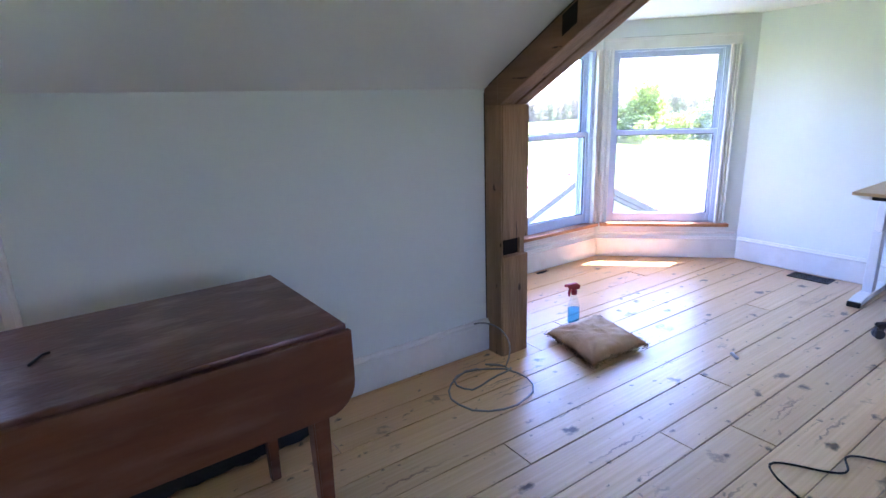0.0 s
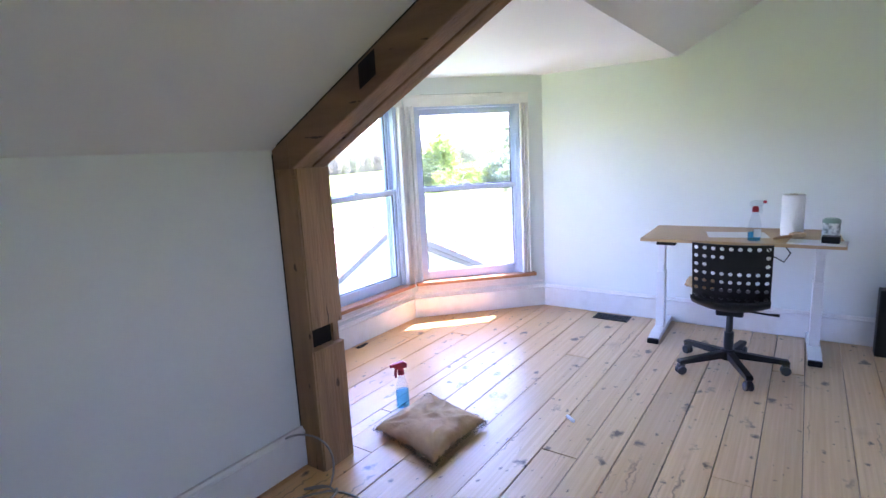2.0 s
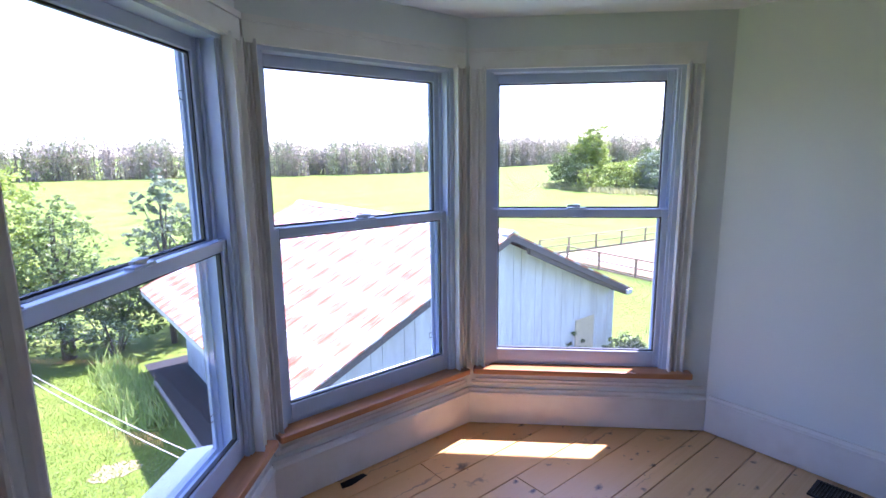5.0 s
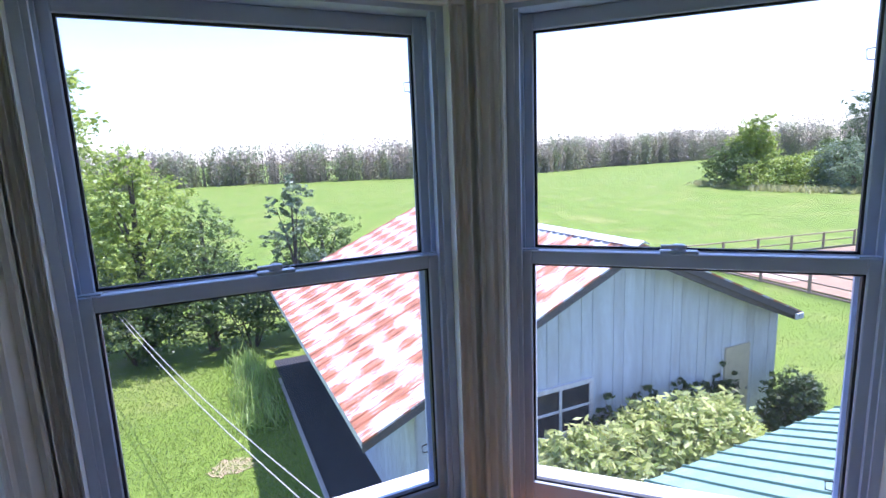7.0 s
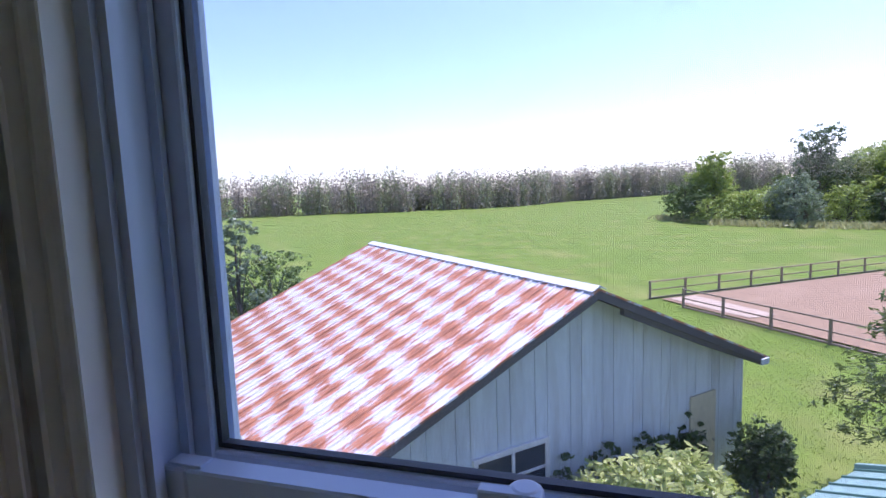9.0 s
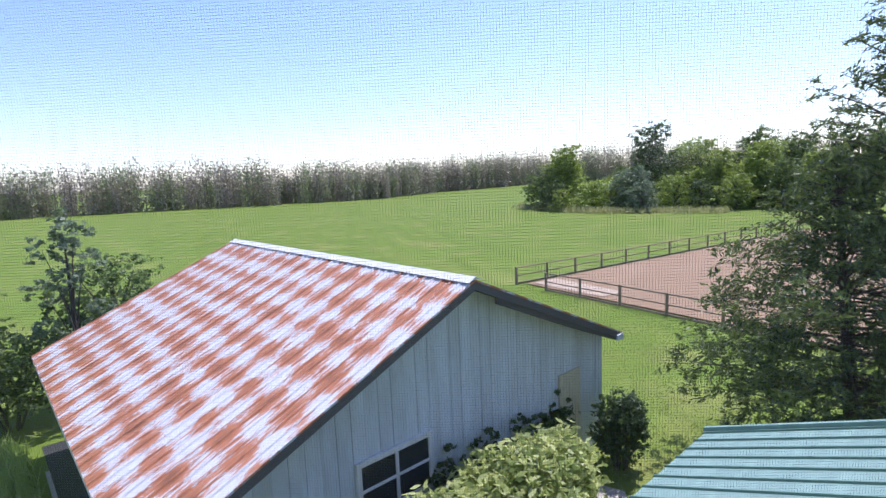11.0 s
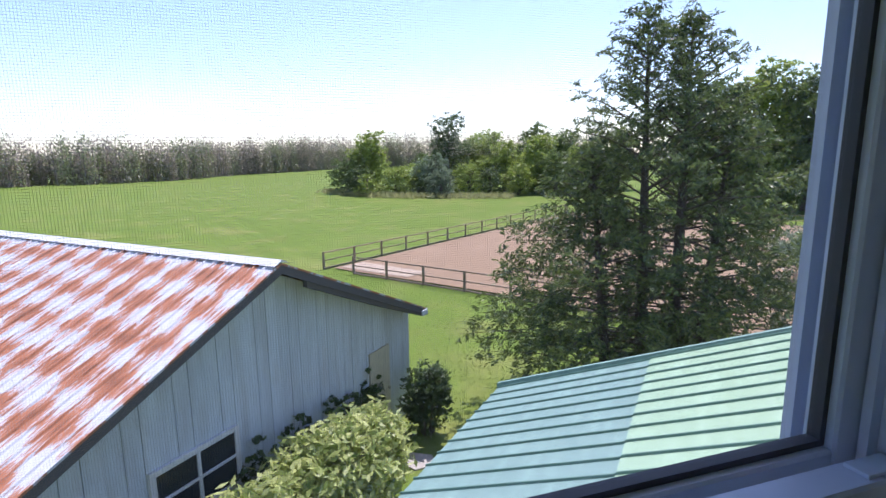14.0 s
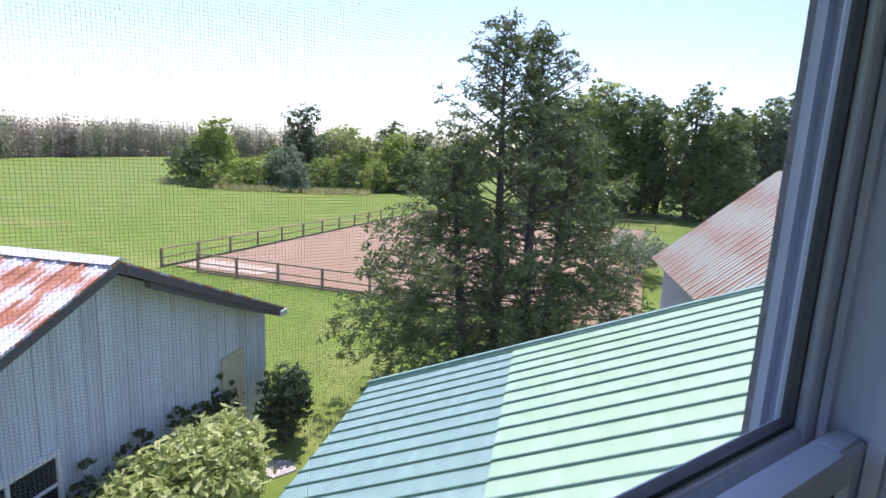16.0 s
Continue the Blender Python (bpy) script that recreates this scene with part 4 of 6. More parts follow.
def broadleaf(label, x, y, height, spread, mat, seed, density=26, leaf=0.16, trunk=0.16, base=None, kind_name="tree", lean=0.0, low=0.28, full=False):
    """A tree: tapered trunk, limbs, crown of many leaves in uneven clumps."""
    r = np.random.RandomState(seed)
    z0 = far_height(x, y) if base is None else base
    t = thing(kind_name, label, kind_name)
    t.location = (x, y, z0)
    bm = tube([(0, 0, -0.2), (0.05 * spread * lean, 0, height * 0.3), (lean * spread * 0.2, 0.05, height * 0.62), (lean * spread * 0.3, 0, height * 0.88)],
              [trunk * 1.3, trunk, trunk * 0.6, trunk * 0.15], 8)
    blobs = []
    n = 11
    for i in range(n):
        a = 2.4 * i + r.uniform(-0.4, 0.4)
        h = height * (low + (0.92 - low) * (i + 0.5) / n)
        reach = spread * (0.62 if h < height * 0.62 else 0.36) * r.uniform(0.6, 1.15)
        p = (reach * math.cos(a) + lean * h * 0.1, reach * math.sin(a), h)
        tube([(0, 0, h * 0.55), (p[0] * 0.5, p[1] * 0.5, h * 0.8), p], [trunk * 0.4, trunk * 0.25, trunk * 0.08], 5, bm)
        s = spread * r.uniform(0.30, 0.46)
        blobs.append((p, (s, s * r.uniform(0.8, 1.1), min(s, height * 0.2) * r.uniform(0.7, 1.0))))
    blobs.append(((lean * height * 0.1, 0, height * 0.9), (spread * 0.26, spread * 0.26, height * 0.12)))
    if full:
        blobs.append(((0, 0, height * 0.36), (spread * 0.78, spread * 0.78, height * 0.32)))
        blobs.append(((0, 0, height * 0.66), (spread * 0.58, spread * 0.58, height * 0.28)))
    part("trunk", bm, BARK, t)
    leaf_part("crown", t, cloud(r, blobs, density, 0.55), leaf, leaf * 0.55, mat, seed)
    return t


def shrub(label, x, y, height, rx, ry, mat, seed, density=70, leaf=0.11, name="shrub", base=None):
    r = np.random.RandomState(seed)
    s = thing(name, label, name)
    s.location = (x, y, far_height(x, y) if base is None else base)
    bm = bmesh.new()
    for i in range(6):
        a = i * 1.05
        tube([(0.1 * math.cos(a), 0.1 * math.sin(a), -0.1), (0.5 * rx * math.cos(a), 0.5 * ry * math.sin(a), height * 0.65)], [0.035, 0.012], 5, bm)
    part("stems", bm, BARK, s)
    blobs = [((0, 0, height * 0.5), (rx * 0.8, ry * 0.8, height * 0.46))]
    for i in range(8):
        a = i * 0.8 + r.uniform(0, 0.4)
        q = r.uniform(0.42, 0.6)
        blobs.append(((rx * 0.62 * math.cos(a), ry * 0.62 * math.sin(a), height * r.uniform(0.28, 0.72)), (rx * q, ry * q, height * 0.28)))
    leaf_part("foliage", s, cloud(r, blobs, density, 0.4), leaf, leaf * 0.6, mat, seed)
    return s


# big conifer beyond the green roof
def conifer():
    r = np.random.RandomState(11)
    t = thing("conifer", "tall dark green conifer with drooping sprays and two stems", "tree")
    t.location = (15.7, 3.6, G)
    H = 9.0
    bm = bmesh.new()
    pts, ways = [], []
    stems = [((0, 0.1), (0.1, 0.36), H, 1.0), ((0.1, -0.5), (0.1, -0.48), H * 0.985, 1.0), ((-0.1, 0.75), (-0.2, 1.35), H * 0.70, 0.85), ((0.3, -0.9), (0.4, -1.35), H * 0.79, 0.85)]
    for (bx, by), (tx, ty), h, full in stems:
        tube([(bx, by, -0.2), ((bx + tx) / 2, (by + ty) / 2, h * 0.5), (tx, ty, h * 0.97)], [0.15, 0.10, 0.015], 8, bm)
        limbs = int(112 * full)
        for i in range(limbs):
            f = 0.12 + 0.87 * (i + r.uniform(0, 1)) / limbs
            z = h * f
            a = i * 2.399 + r.uniform(-0.5, 0.5)
            dx, dy = math.cos(a), math.sin(a)
            wide = (0.18 + 0.60 * (h - z)) * r.uniform(0.55, 1.06)
            wide = min(wide, 3.3 * r.uniform(0.6, 1.05)) * (1 + 0.26 * max(0, dy) * (0.2 < f < 0.5))
            cx, cy = bx + (tx - bx) * f, by + (ty - by) * f
            rise = (0.55 if f > 0.55 else 0.16) + r.uniform(-0.2, 0.25)
            base, tip = np.array((cx, cy, z)), np.array((cx + dx * wide, cy + dy * wide, z + wide * rise - 0.07 * wide * wide))
            mid = (base + tip) / 2 + np.array((0, 0, 0.05 * wide))
            tube([tuple(base), tuple(mid), tuple(tip)], [0.024, 0.015, 0.004], 4, bm)
            bunches = int(4 + 5.2 * wide)
            s = r.uniform(0.15 if f > 0.6 else 0.48, 1.02, bunches) ** 0.75
            side = np.array((-dy, dx, 0))
            for q in s:
                c = base + (tip - base) * q + np.array((0, 0, 0.2 * wide * q * (1 - q)))
                fan = r.normal() * 0.26 * wide * (1.15 - q)
                c = c + side * fan + np.array((0, 0, -0.10 * abs(fan) + r.normal() * (0.06 + 0.045 * wide)))
                k = 19
                length = r.uniform(0.16, 0.34)
                way = np.array((dx, dy, -0.35)) * 0.7 + side * np.sign(fan) * 0.6 + r.normal(size=3) * 0.45
                way /= np.linalg.norm(way)
                u = r.uniform(-0.5, 0.7, k)
                pts.append(c + np.outer(u * length, way) + r.normal(size=(k, 3)) * np.array((0.045, 0.045, 0.03)))
                ways.append(np.tile(way * 1.3, (k, 1)))
    part("trunk", bm, BARK, t)
    leaf_part("sprays", t, np.concatenate(pts), 0.125, 0.034, LEAF_CONIFER, 12, np.concatenate(ways))


conifer()

# shrubs and trees by the barn
leaf_rng = np.random.RandomState(5)
hedge = thing("hedge", "pale green leafy hedge along the barn wall", "hedge")
hedge_blobs = [((7.1 + i * 0.52, 7.55 + 0.08 * math.sin(i * 2.1), G + 0.95 + 0.08 * math.sin(i * 1.7)), (0.62, 0.66, 0.92 + 0.06 * math.sin(i * 3.3))) for i in range(8)]
hb = bmesh.new()
for i in range(14):
    tube([(7.0 + i * 0.32, 7.6, G - 0.1), (7.05 + i * 0.32, 7.55, G + 0.9)], [0.03, 0.012], 5, hb)
part("stems", hb, BARK, hedge)
leaf_part("foliage", hedge, cloud(leaf_rng, hedge_blobs, 480, 0.35, 8), 0.17, 0.07, LEAF_PALE, 5)
ivy = thing("creeper", "dark green creeper climbing the barn boards", "creeper")
ivy_blobs = [((8.85 + i * 0.29, BY0 - 0.12, G + 0.82 + 0.12 * math.sin(i * 2.3)), (0.34, 0.12, 0.78 + 0.14 * math.sin(i * 1.9))) for i in range(13)]
leaf_part("foliage", ivy, cloud(leaf_rng, ivy_blobs, 300, 0.6), 0.10, 0.07, LEAF_DARK, 6)
shrub("round dark green shrub at the barn corner", 13.1, 7.8, 1.7, 0.52, 0.52, LEAF_DARK, 21, 600, 0.085, base=G)
STONE = material("path_stone", (0.46, 0.42, 0.38), 0.85, (0.36, 0.33, 0.30), 5, bump=0.3)
structure("pavement_path", prism([(11.75, 7.35), (12.1, 7.05), (12.35, 7.3), (12.2, 7.9), (11.9, 8.0)], G - 0.05, G + 0.03, "z"), STONE, "pale worn stone path beside the hedge", "path")
# dark ground under the eave; the barn's shade is put into its near-black colour
SHADED_STRIP = material("dark_strip", (0.030, 0.031, 0.036), 0.85, (0.022, 0.023, 0.027), 5, bump=0.3, bump_scale=60)
structure("shaded_strip", box(4.42, BX0 + 0.6, 6.2, 18.2, G - 0.05, G + 0.008), SHADED_STRIP, "dark strip of ground beside the barn, with shade in its colour", "pavement")
structure("kerb", box(4.34, 4.42, 6.2, 16.6, G - 0.05, G + 0.06, 0.01), STONE, "thin pale kerb beside the barn", "kerb")
gr = np.random.RandomState(9)
tuft = np.stack([3.62 + gr.normal(size=1600) * 0.22, gr.choice([14.3, 15.4, 16.0, 17.1, 17.8], 1600) + gr.normal(size=1600) * 0.35, G + np.abs(gr.normal(size=1600)) * 0.22], axis=1)
tagged(leaf_part("tall_grass", None, tuft, 0.6, 0.035, GRASS_BLADES, 9, np.array([0, 0, 1.6])), "tuft of tall uncut grass by the barn", "grass", kind="stuff")
gb = np.random.RandomState(10)
west = np.stack([gb.uniform(-4, 4.2, 42000), gb.uniform(7, 19, 42000), np.full(42000, G + 0.03)], axis=1)
east = np.stack([gb.uniform(12.2, 27, 26000), gb.uniform(4.5, 21, 26000), np.full(26000, G + 0.02)], axis=1)
east[:, 2] = [far_height(a, b) + 0.03 for a, b in east[:, :2]]
pts = np.concatenate([west, east])
tagged(leaf_part("lawn_blades", None, pts, 0.07, 0.018, leaf_material("lawn_blade", (0.13, 0.20, 0.032), (0.24, 0.30, 0.065)), 10, np.array([0, 0, 1.1])), "short blades of the mown lawn", "grass", kind="stuff")
DIRT = material("bare_soil", (0.33, 0.25, 0.15), 0.95, (0.24, 0.20, 0.10), 6, bump=0.4, stain=(0.17, 0.22, 0.06), stain_scale=5, stain_amount=0.9)


def bare_patch(name, x, y, rx, ry, seed):
    rr = random.Random(seed)
    ring = [(x + rx * math.cos(a) * rr.uniform(0.55, 1.1), y + ry * math.sin(a) * rr.uniform(0.55, 1.1)) for a in (i * 2 * math.pi / 26 for i in range(26))]
    structure(name, prism(ring, G - 0.05, G + 0.012, "z"), DIRT, "patch of bare trodden soil in the lawn", "ground")


bare_patch("ground_bare_1", -0.2, 15.3, 0.9, 0.5, 1)
bare_patch("ground_bare_2", -1.3, 14.2, 0.7, 0.8, 2)
bare_patch("ground_bare_3", 2.9, 12.6, 0.5, 0.4, 3)
bare_patch("ground_bare_4", 1.1, 11.8, 0.35, 0.3, 4)

broadleaf("light green willow-like tree with thin leaves", 0.9, 21.2, 6.7, 2.3, LEAF_LIGHT, 31, 70, 0.16, full=True)
broadleaf("tall fresh green maple tree", -2.8, 23.8, 11.4, 3.9, LEAF_LIGHT, 32, 44, 0.22, full=True)
broadleaf("slim tree with grey-green leaves and white blossom", 5.6, 19.7, 5.7, 1.35, LEAF_GREY, 33, 130, 0.14, 0.08, low=0.12)
broadleaf("dark green apple tree", 2.8, 20.4, 5.0, 2.2, LEAF_MID, 34, 46, 0.13, full=True, low=0.15)
broadleaf("spreading grey-green apple tree", 6.7, 20.6, 4.3, 2.3, LEAF_MID, 35, 60, 0.13, low=0.15, full=True)
shrub("dense dark shrub at the lawn edge", 4.0, 20.0, 3.1, 1.9, 1.5, LEAF_DARK, 36, 60, 0.14)
shrub("dense dark shrub at the lawn edge", 0.6, 20.2, 3.4, 2.0, 1.5, LEAF_DARK, 37, 60, 0.14)
shrub("dense grey-green shrub at the lawn edge", -2.2, 19.6, 3.6, 1.9, 1.6, LEAF_GREY, 38, 60, 0.14)
shrub("dense grey-green shrub at the lawn edge", -5.2, 18.6, 4.2, 2.2, 1.8, LEAF_GREY, 39, 50, 0.15)
shrub("dense grey-green shrub at the lawn edge", -8.6, 17.2, 4.4, 2.2, 1.9, LEAF_GREY, 40, 50, 0.15)
broadleaf("tall fresh green tree at the lawn edge", -6.6, 21.5, 9.2, 2.9, LEAF_LIGHT, 41, 26, 0.2)
shrub("low pale shrub at the lawn edge", -1.0, 18.4, 1.5, 0.9, 0.8, LEAF_GREY, 42, 90, 0.12)

# arena with its rail fence
E1, E2 = Vector((0.986, -0.165, 0)), Vector((-0.165, -0.986, 0))
CORNER = Vector((26.6, 21.8, 0))
SAND = material("arena_sand", (0.30, 0.20, 0.115), 0.95, (0.215, 0.14, 0.08), 2.2, (1, 3, 1), bump=0.6, bump_scale=6, stain=(0.35, 0.245, 0.155), stain_scale=0.3, stain_amount=0.4)
LIME = material("pale_sand", (0.44, 0.36, 0.27), 0.95, (0.36, 0.27, 0.19), 3, bump=0.3)


def arena_patch(name, a0, a1, b0, b1, lift, mat, label):
    n1, n2 = 24, 24
    v, f = [], []
    for i in range(n1 + 1):
        for j in range(n2 + 1):
            p = CORNER + E1 * (a0 + (a1 - a0) * i / n1) + E2 * (b0 + (b1 - b0) * j / n2)
            v.append((p.x, p.y, far_height(p.x, p.y) + lift))
    for i in range(n1):
        for j in range(n2):
            q = i * (n2 + 1) + j
            f.append((q, q + 1, q + n2 + 2, q + n2 + 1))
    me = mesh_of(name, v, f)
    me.materials.append(mat)
    return tagged(new(name, me), label, "ground", kind="structure")


arena_patch("ground_arena", 0.4, 34, 0.4, 23, 0.07, SAND, "reddish-brown raked sand riding arena")
arena_patch("ground_arena_edge", 0.7, 2.4, 0.7, 5.6, 0.10, LIME, "pale sand in the arena corner")
FENCE = material("fence_wood", (0.33, 0.255, 0.185), 0.85, (0.22, 0.16, 0.11), 4, (6, 6, 1), bump=0.3)


def fence_run(label, start, way, bays, step=2.4):
    f = thing("rail_fence", label, "fence", group="arena fence")
    last = None
    for i in range(bays + 1):
        p = start + way * (i * step)
        z = far_height(p.x, p.y)
        part("post", box(p.x - 0.05, p.x + 0.05, p.y - 0.05, p.y + 0.05, z - 0.3, z + 1.0, 0.006), FENCE, f)
        if last is not None:
            q, zq = last
            for h, t in ((0.95, 0.036), (0.50, 0.032), (0.06, 0.045)):
                part("rail", tube([(q.x, q.y, zq + h), (p.x, p.y, z + h)], t, 6), FENCE, f)
        last = (p, z)
    return f


fence_run("dark brown wooden post-and-rail fence along the sand arena", CORNER, E1, 14)
fence_run("dark brown wooden post-and-rail fence along the sand arena", CORNER + E2 * 2.4, E2, 9)
fence_run("dark brown wooden post-and-rail fence on the arena's far side", CORNER + E1 * 34, E2, 10)

# shed beyond the green roof
SHED_RUST = rust_roof_material("shed_roof_rust", (0.36, 0.37, 0.29), (0.30, 0.165, 0.10), 0.5, 1.9, -0.05)
shed = tagged(new("shed"), "grey board shed with a faded rusty metal roof", "shed")
SE, SR = (-1.45, -2.33), (-5.5, 1.3)
SXA, SXB = 15.5, 25.35
sl = math.hypot(SE[0] - SR[0], SE[1] - SR[1])
bm = bmesh.new()
prof = []
nr = 40
for i in range(nr):
    s0 = (SXB - SXA) * i / nr
    w = (SXB - SXA) / nr
    prof += [(s0, 0), (s0 + w * 0.7, 0), (s0 + w * 0.8, 0.025), (s0 + w * 0.9, 0.025)]
prof.append((SXB - SXA, 0))
ra = [bm.verts.new((a, 0, h)) for a, h in prof]
rb = [bm.verts.new((a, sl, h)) for a, h in prof]
for i in range(len(prof) - 1):
    bm.faces.new((ra[i], ra[i + 1], rb[i + 1], rb[i]))
ext = bmesh.ops.extrude_face_region(bm, geom=bm.faces[:])
for v in [g for g in ext["geom"] if isinstance(g, bmesh.types.BMVert)]:
    v.co.z -= 0.05
dn = Vector((0, SE[0] - SR[0], SE[1] - SR[1])).normalized()
al = Vector((1, 0, 0))
upv = al.cross(dn)
part("roof_sheet", bm, SHED_RUST, shed, "faded rusty metal roofing",
     m=Matrix(((al.x, dn.x, upv.x, SXA), (al.y, dn.y, upv.y, SR[0]), (al.z, dn.z, upv.z, SR[1]), (0, 0, 0, 1))))
shed_wall = part("wall", prism([(SE[0] - 0.45, G - 0.3), (SE[0] - 0.45, SE[1] + 0.3), (SR[0], SR[1] - 0.12), (SR[0] - 4.0, SE[1] + 0.3), (SR[0] - 4.0, G - 0.3)], SXA + 0.3, SXB - 0.35, "x"),
                 material("shed_boards", (0.40, 0.43, 0.45), 0.8, (0.30, 0.32, 0.34), 3, (5, 5, 0.6), bump=0.2), shed)
for i in range(40):
    xx = SXA + 0.32 + i * 0.228
    part("board", box(xx, xx + 0.215, SE[0] - 0.45, SE[0] - 0.425, G - 0.2, SE[1] + 0.28), shed_wall.data.materials[0], shed_wall)
part("roof_back", prism([(SR[0], SR[1]), (SR[0] - 4.3, SE[1]), (SR[0] - 4.3, SE[1] - 0.05), (SR[0], SR[1] - 0.05)], SXA, SXB, "x"), SHED_RUST, shed)

# trees in the field
field = [
    ("dark rounded field tree", 76, 57, 6.0, 4.2, LEAF_MID, 0.42, 0.1), ("fresh green field tree", 80, 55, 10.6, 4.4, LEAF_LIGHT, 0.5, 0.15),
    ("low dark thicket tree", 73, 53, 4.2, 3.2, LEAF_DARK, 0.4, 0.05), ("fresh green low tree", 75, 47, 4.6, 3.6, LEAF_LIGHT, 0.42, 0.05),
    ("tall dark pointed field tree", 85, 42.5, 13.2, 4.3, LEAF_DARK, 0.45, 0.15), ("grey-green rounded field tree", 77, 41.5, 6.3, 3.9, LEAF_GREY, 0.42, 0.05),
    ("fresh green low tree", 79, 36, 5.4, 3.6, LEAF_LIGHT, 0.42, 0.05), ("dark rounded field tree", 80, 33, 4.4, 2.8, LEAF_DARK, 0.42, 0.05),
    ("fresh green field tree", 92, 38, 10.6, 5.0, LEAF_LIGHT, 0.5, 0.1), ("green leafy field tree", 95, 31, 11.4, 4.4, LEAF_MID, 0.5, 0.1),
    ("green leafy field tree", 98, 26, 10.6, 4.2, LEAF_MID, 0.5, 0.1), ("green rounded field tree", 88, 48, 6.8, 4.2, LEAF_MID, 0.45, 0.1),
    ("green rounded field tree", 92, 22, 8.0, 4.6, LEAF_LIGHT, 0.5, 0.1), ("green leafy field tree", 100, 17, 9.2, 4.6, LEAF_MID, 0.5, 0.1),
    ("fresh green low tree by the thicket", 71.5, 50, 3.6, 2.6, LEAF_LIGHT, 0.36, 0.05), ("pale grey-green low tree", 74, 38.5, 4.4, 3.0, LEAF_GREY, 0.38, 0.05),
    ("fresh green low tree by the thicket", 78.5, 45, 5.6, 3.4, LEAF_LIGHT, 0.4, 0.05), ("green leafy field tree", 97, 44, 9.6, 4.6, LEAF_LIGHT, 0.5, 0.1),
    ("fresh green field tree", 88, 28, 9.4, 4.8, LEAF_LIGHT, 0.5, 0.05), ("green rounded field tree", 85, 24, 7.0, 4.2, LEAF_MID, 0.46, 0.05),
    ("fresh green low tree by the thicket", 82, 29, 5.0, 3.6, LEAF_LIGHT, 0.42, 0.05), ("green leafy field tree", 90, 42, 8.8, 4.6, LEAF_MID, 0.5, 0.05),
    ("green leafy field tree", 89, 34, 8.6, 4.2, LEAF_LIGHT, 0.5, 0.1),
]
for i, (lab, x, y, h, s, mat, lf, low) in enumerate(field):
    broadleaf(lab, x, y, h, s, mat, 60 + i, 17.0, lf * 0.76, 0.25, low=low, full=True)
r_edge = np.random.RandomState(77)
edge = np.stack([r_edge.uniform(66, 84, 2600), r_edge.uniform(28, 62, 2600), np.zeros(2600)], axis=1)
edge[:, 0] = 70.5 + np.abs(edge[:, 1] - 45) * 0.32 + r_edge.normal(size=2600) * 1.2
edge[:, 2] = [far_height(a, b) + 0.35 for a, b in edge[:, :2]]
tagged(leaf_part("meadow_edge", None, edge, 1.1, 0.12, leaf_material("dry_grass", (0.22, 0.23, 0.09), (0.34, 0.33, 0.16)), 77, np.array([0, 0, 1.5])), "strip of long dry grass around the field trees", "grass", kind="stuff")

# dark wood beyond the shed
for i in range(23):
    rr = random.Random(300 + i)
    y = 5 - i * 2.3
    broadleaf("tall dark green woodland tree", 74 + rr.uniform(-3, 9) - i * 0.35, y, rr.uniform(12.6, 16.0), 5.0, (LEAF_MID, LEAF_MID, LEAF_DARK, LEAF_LIGHT)[i % 4], 90 + i, 14.0, 0.40, 0.3, low=0.05, full=True)
shrub("wide grey-green blossoming shrub beyond the arena", 34.5, -2.4, 2.9, 2.3, 2.0, LEAF_GREY, 110, 45, 0.16)
shrub("low green shrub beyond the arena", 41, -9, 2.6, 3.0, 2.0, LEAF_MID, 111, 30, 0.2)


# far wood along the field
def far_wood(name, line, rows, seed, mat, share, label):
    r = np.random.RandomState(seed)
    pts = []
    trunk = bmesh.new()
    for (x0, y0, h0), (x1, y1, h1) in zip(line, line[1:]):
        n = int(math.hypot(x1 - x0, y1 - y0) / 3.0 * rows * share)
        for i in range(n):
            f = r.uniform()
            h = (h0 + (h1 - h0) * f) * r.uniform(0.72, 1.32)
            d = r.uniform(0, 14)
            x, y = x0 + (x1 - x0) * f, y0 + (y1 - y0) * f
            q = math.hypot(x - 4, y - 3)
            x, y = x + (x - 4) / q * d, y + (y - 3) / q * d
            z = far_height(x, y)
            w = h * r.uniform(0.17, 0.31)
            k = 250
            c = r.normal(size=(k, 3))
            c *= (r.uniform(0.35, 1.0, k) / np.linalg.norm(c, axis=1))[:, None] * np.array([w, w, h * 0.50])
            c[:, 2] = np.clip(c[:, 2] + h * 0.52, h * 0.02, h)
            c[:60, 2] = r.uniform(0, 0.28, 60) * h
            pts.append(c + np.array([x, y, z]))
            for _ in range(2):
                a, b = r.normal() * w * 0.6, r.normal() * 0.4
                tube([(x + a, y, z - 0.3), (x + a + b, y, z + h * r.uniform(0.6, 0.88))], [0.15, 0.03], 3, trunk)
    ob = tagged(leaf_part(name, None, np.concatenate(pts), 0.78, 0.32, mat, seed, np.array([0, 0, 0.3])), label, "wood", kind="stuff")
    part("trunks", trunk, PALE_BARK, ob)
    return ob


LINE = [(-140, 175, 12), (-60, 178, 12), (-20, 170, 11.5), (12, 166, 10.5), (45, 150, 11.5), (70, 136, 10.8), (97, 133, 9.6), (130, 150, 11), (170, 158, 12.5), (215, 166, 15.0), (260, 150, 17), (300, 110, 18), (310, 60, 18)]
far_wood("far_wood", LINE, 5.6, 201, LEAF_BARE, 0.65, "distant wood of grey-brown trees in first leaf")
far_wood("far_wood_green", LINE, 5.6, 202, leaf_material("spring_green_far", (0.13, 0.155, 0.075), (0.26, 0.29, 0.15), 0.4), 0.45, "distant wood of fresh green trees")

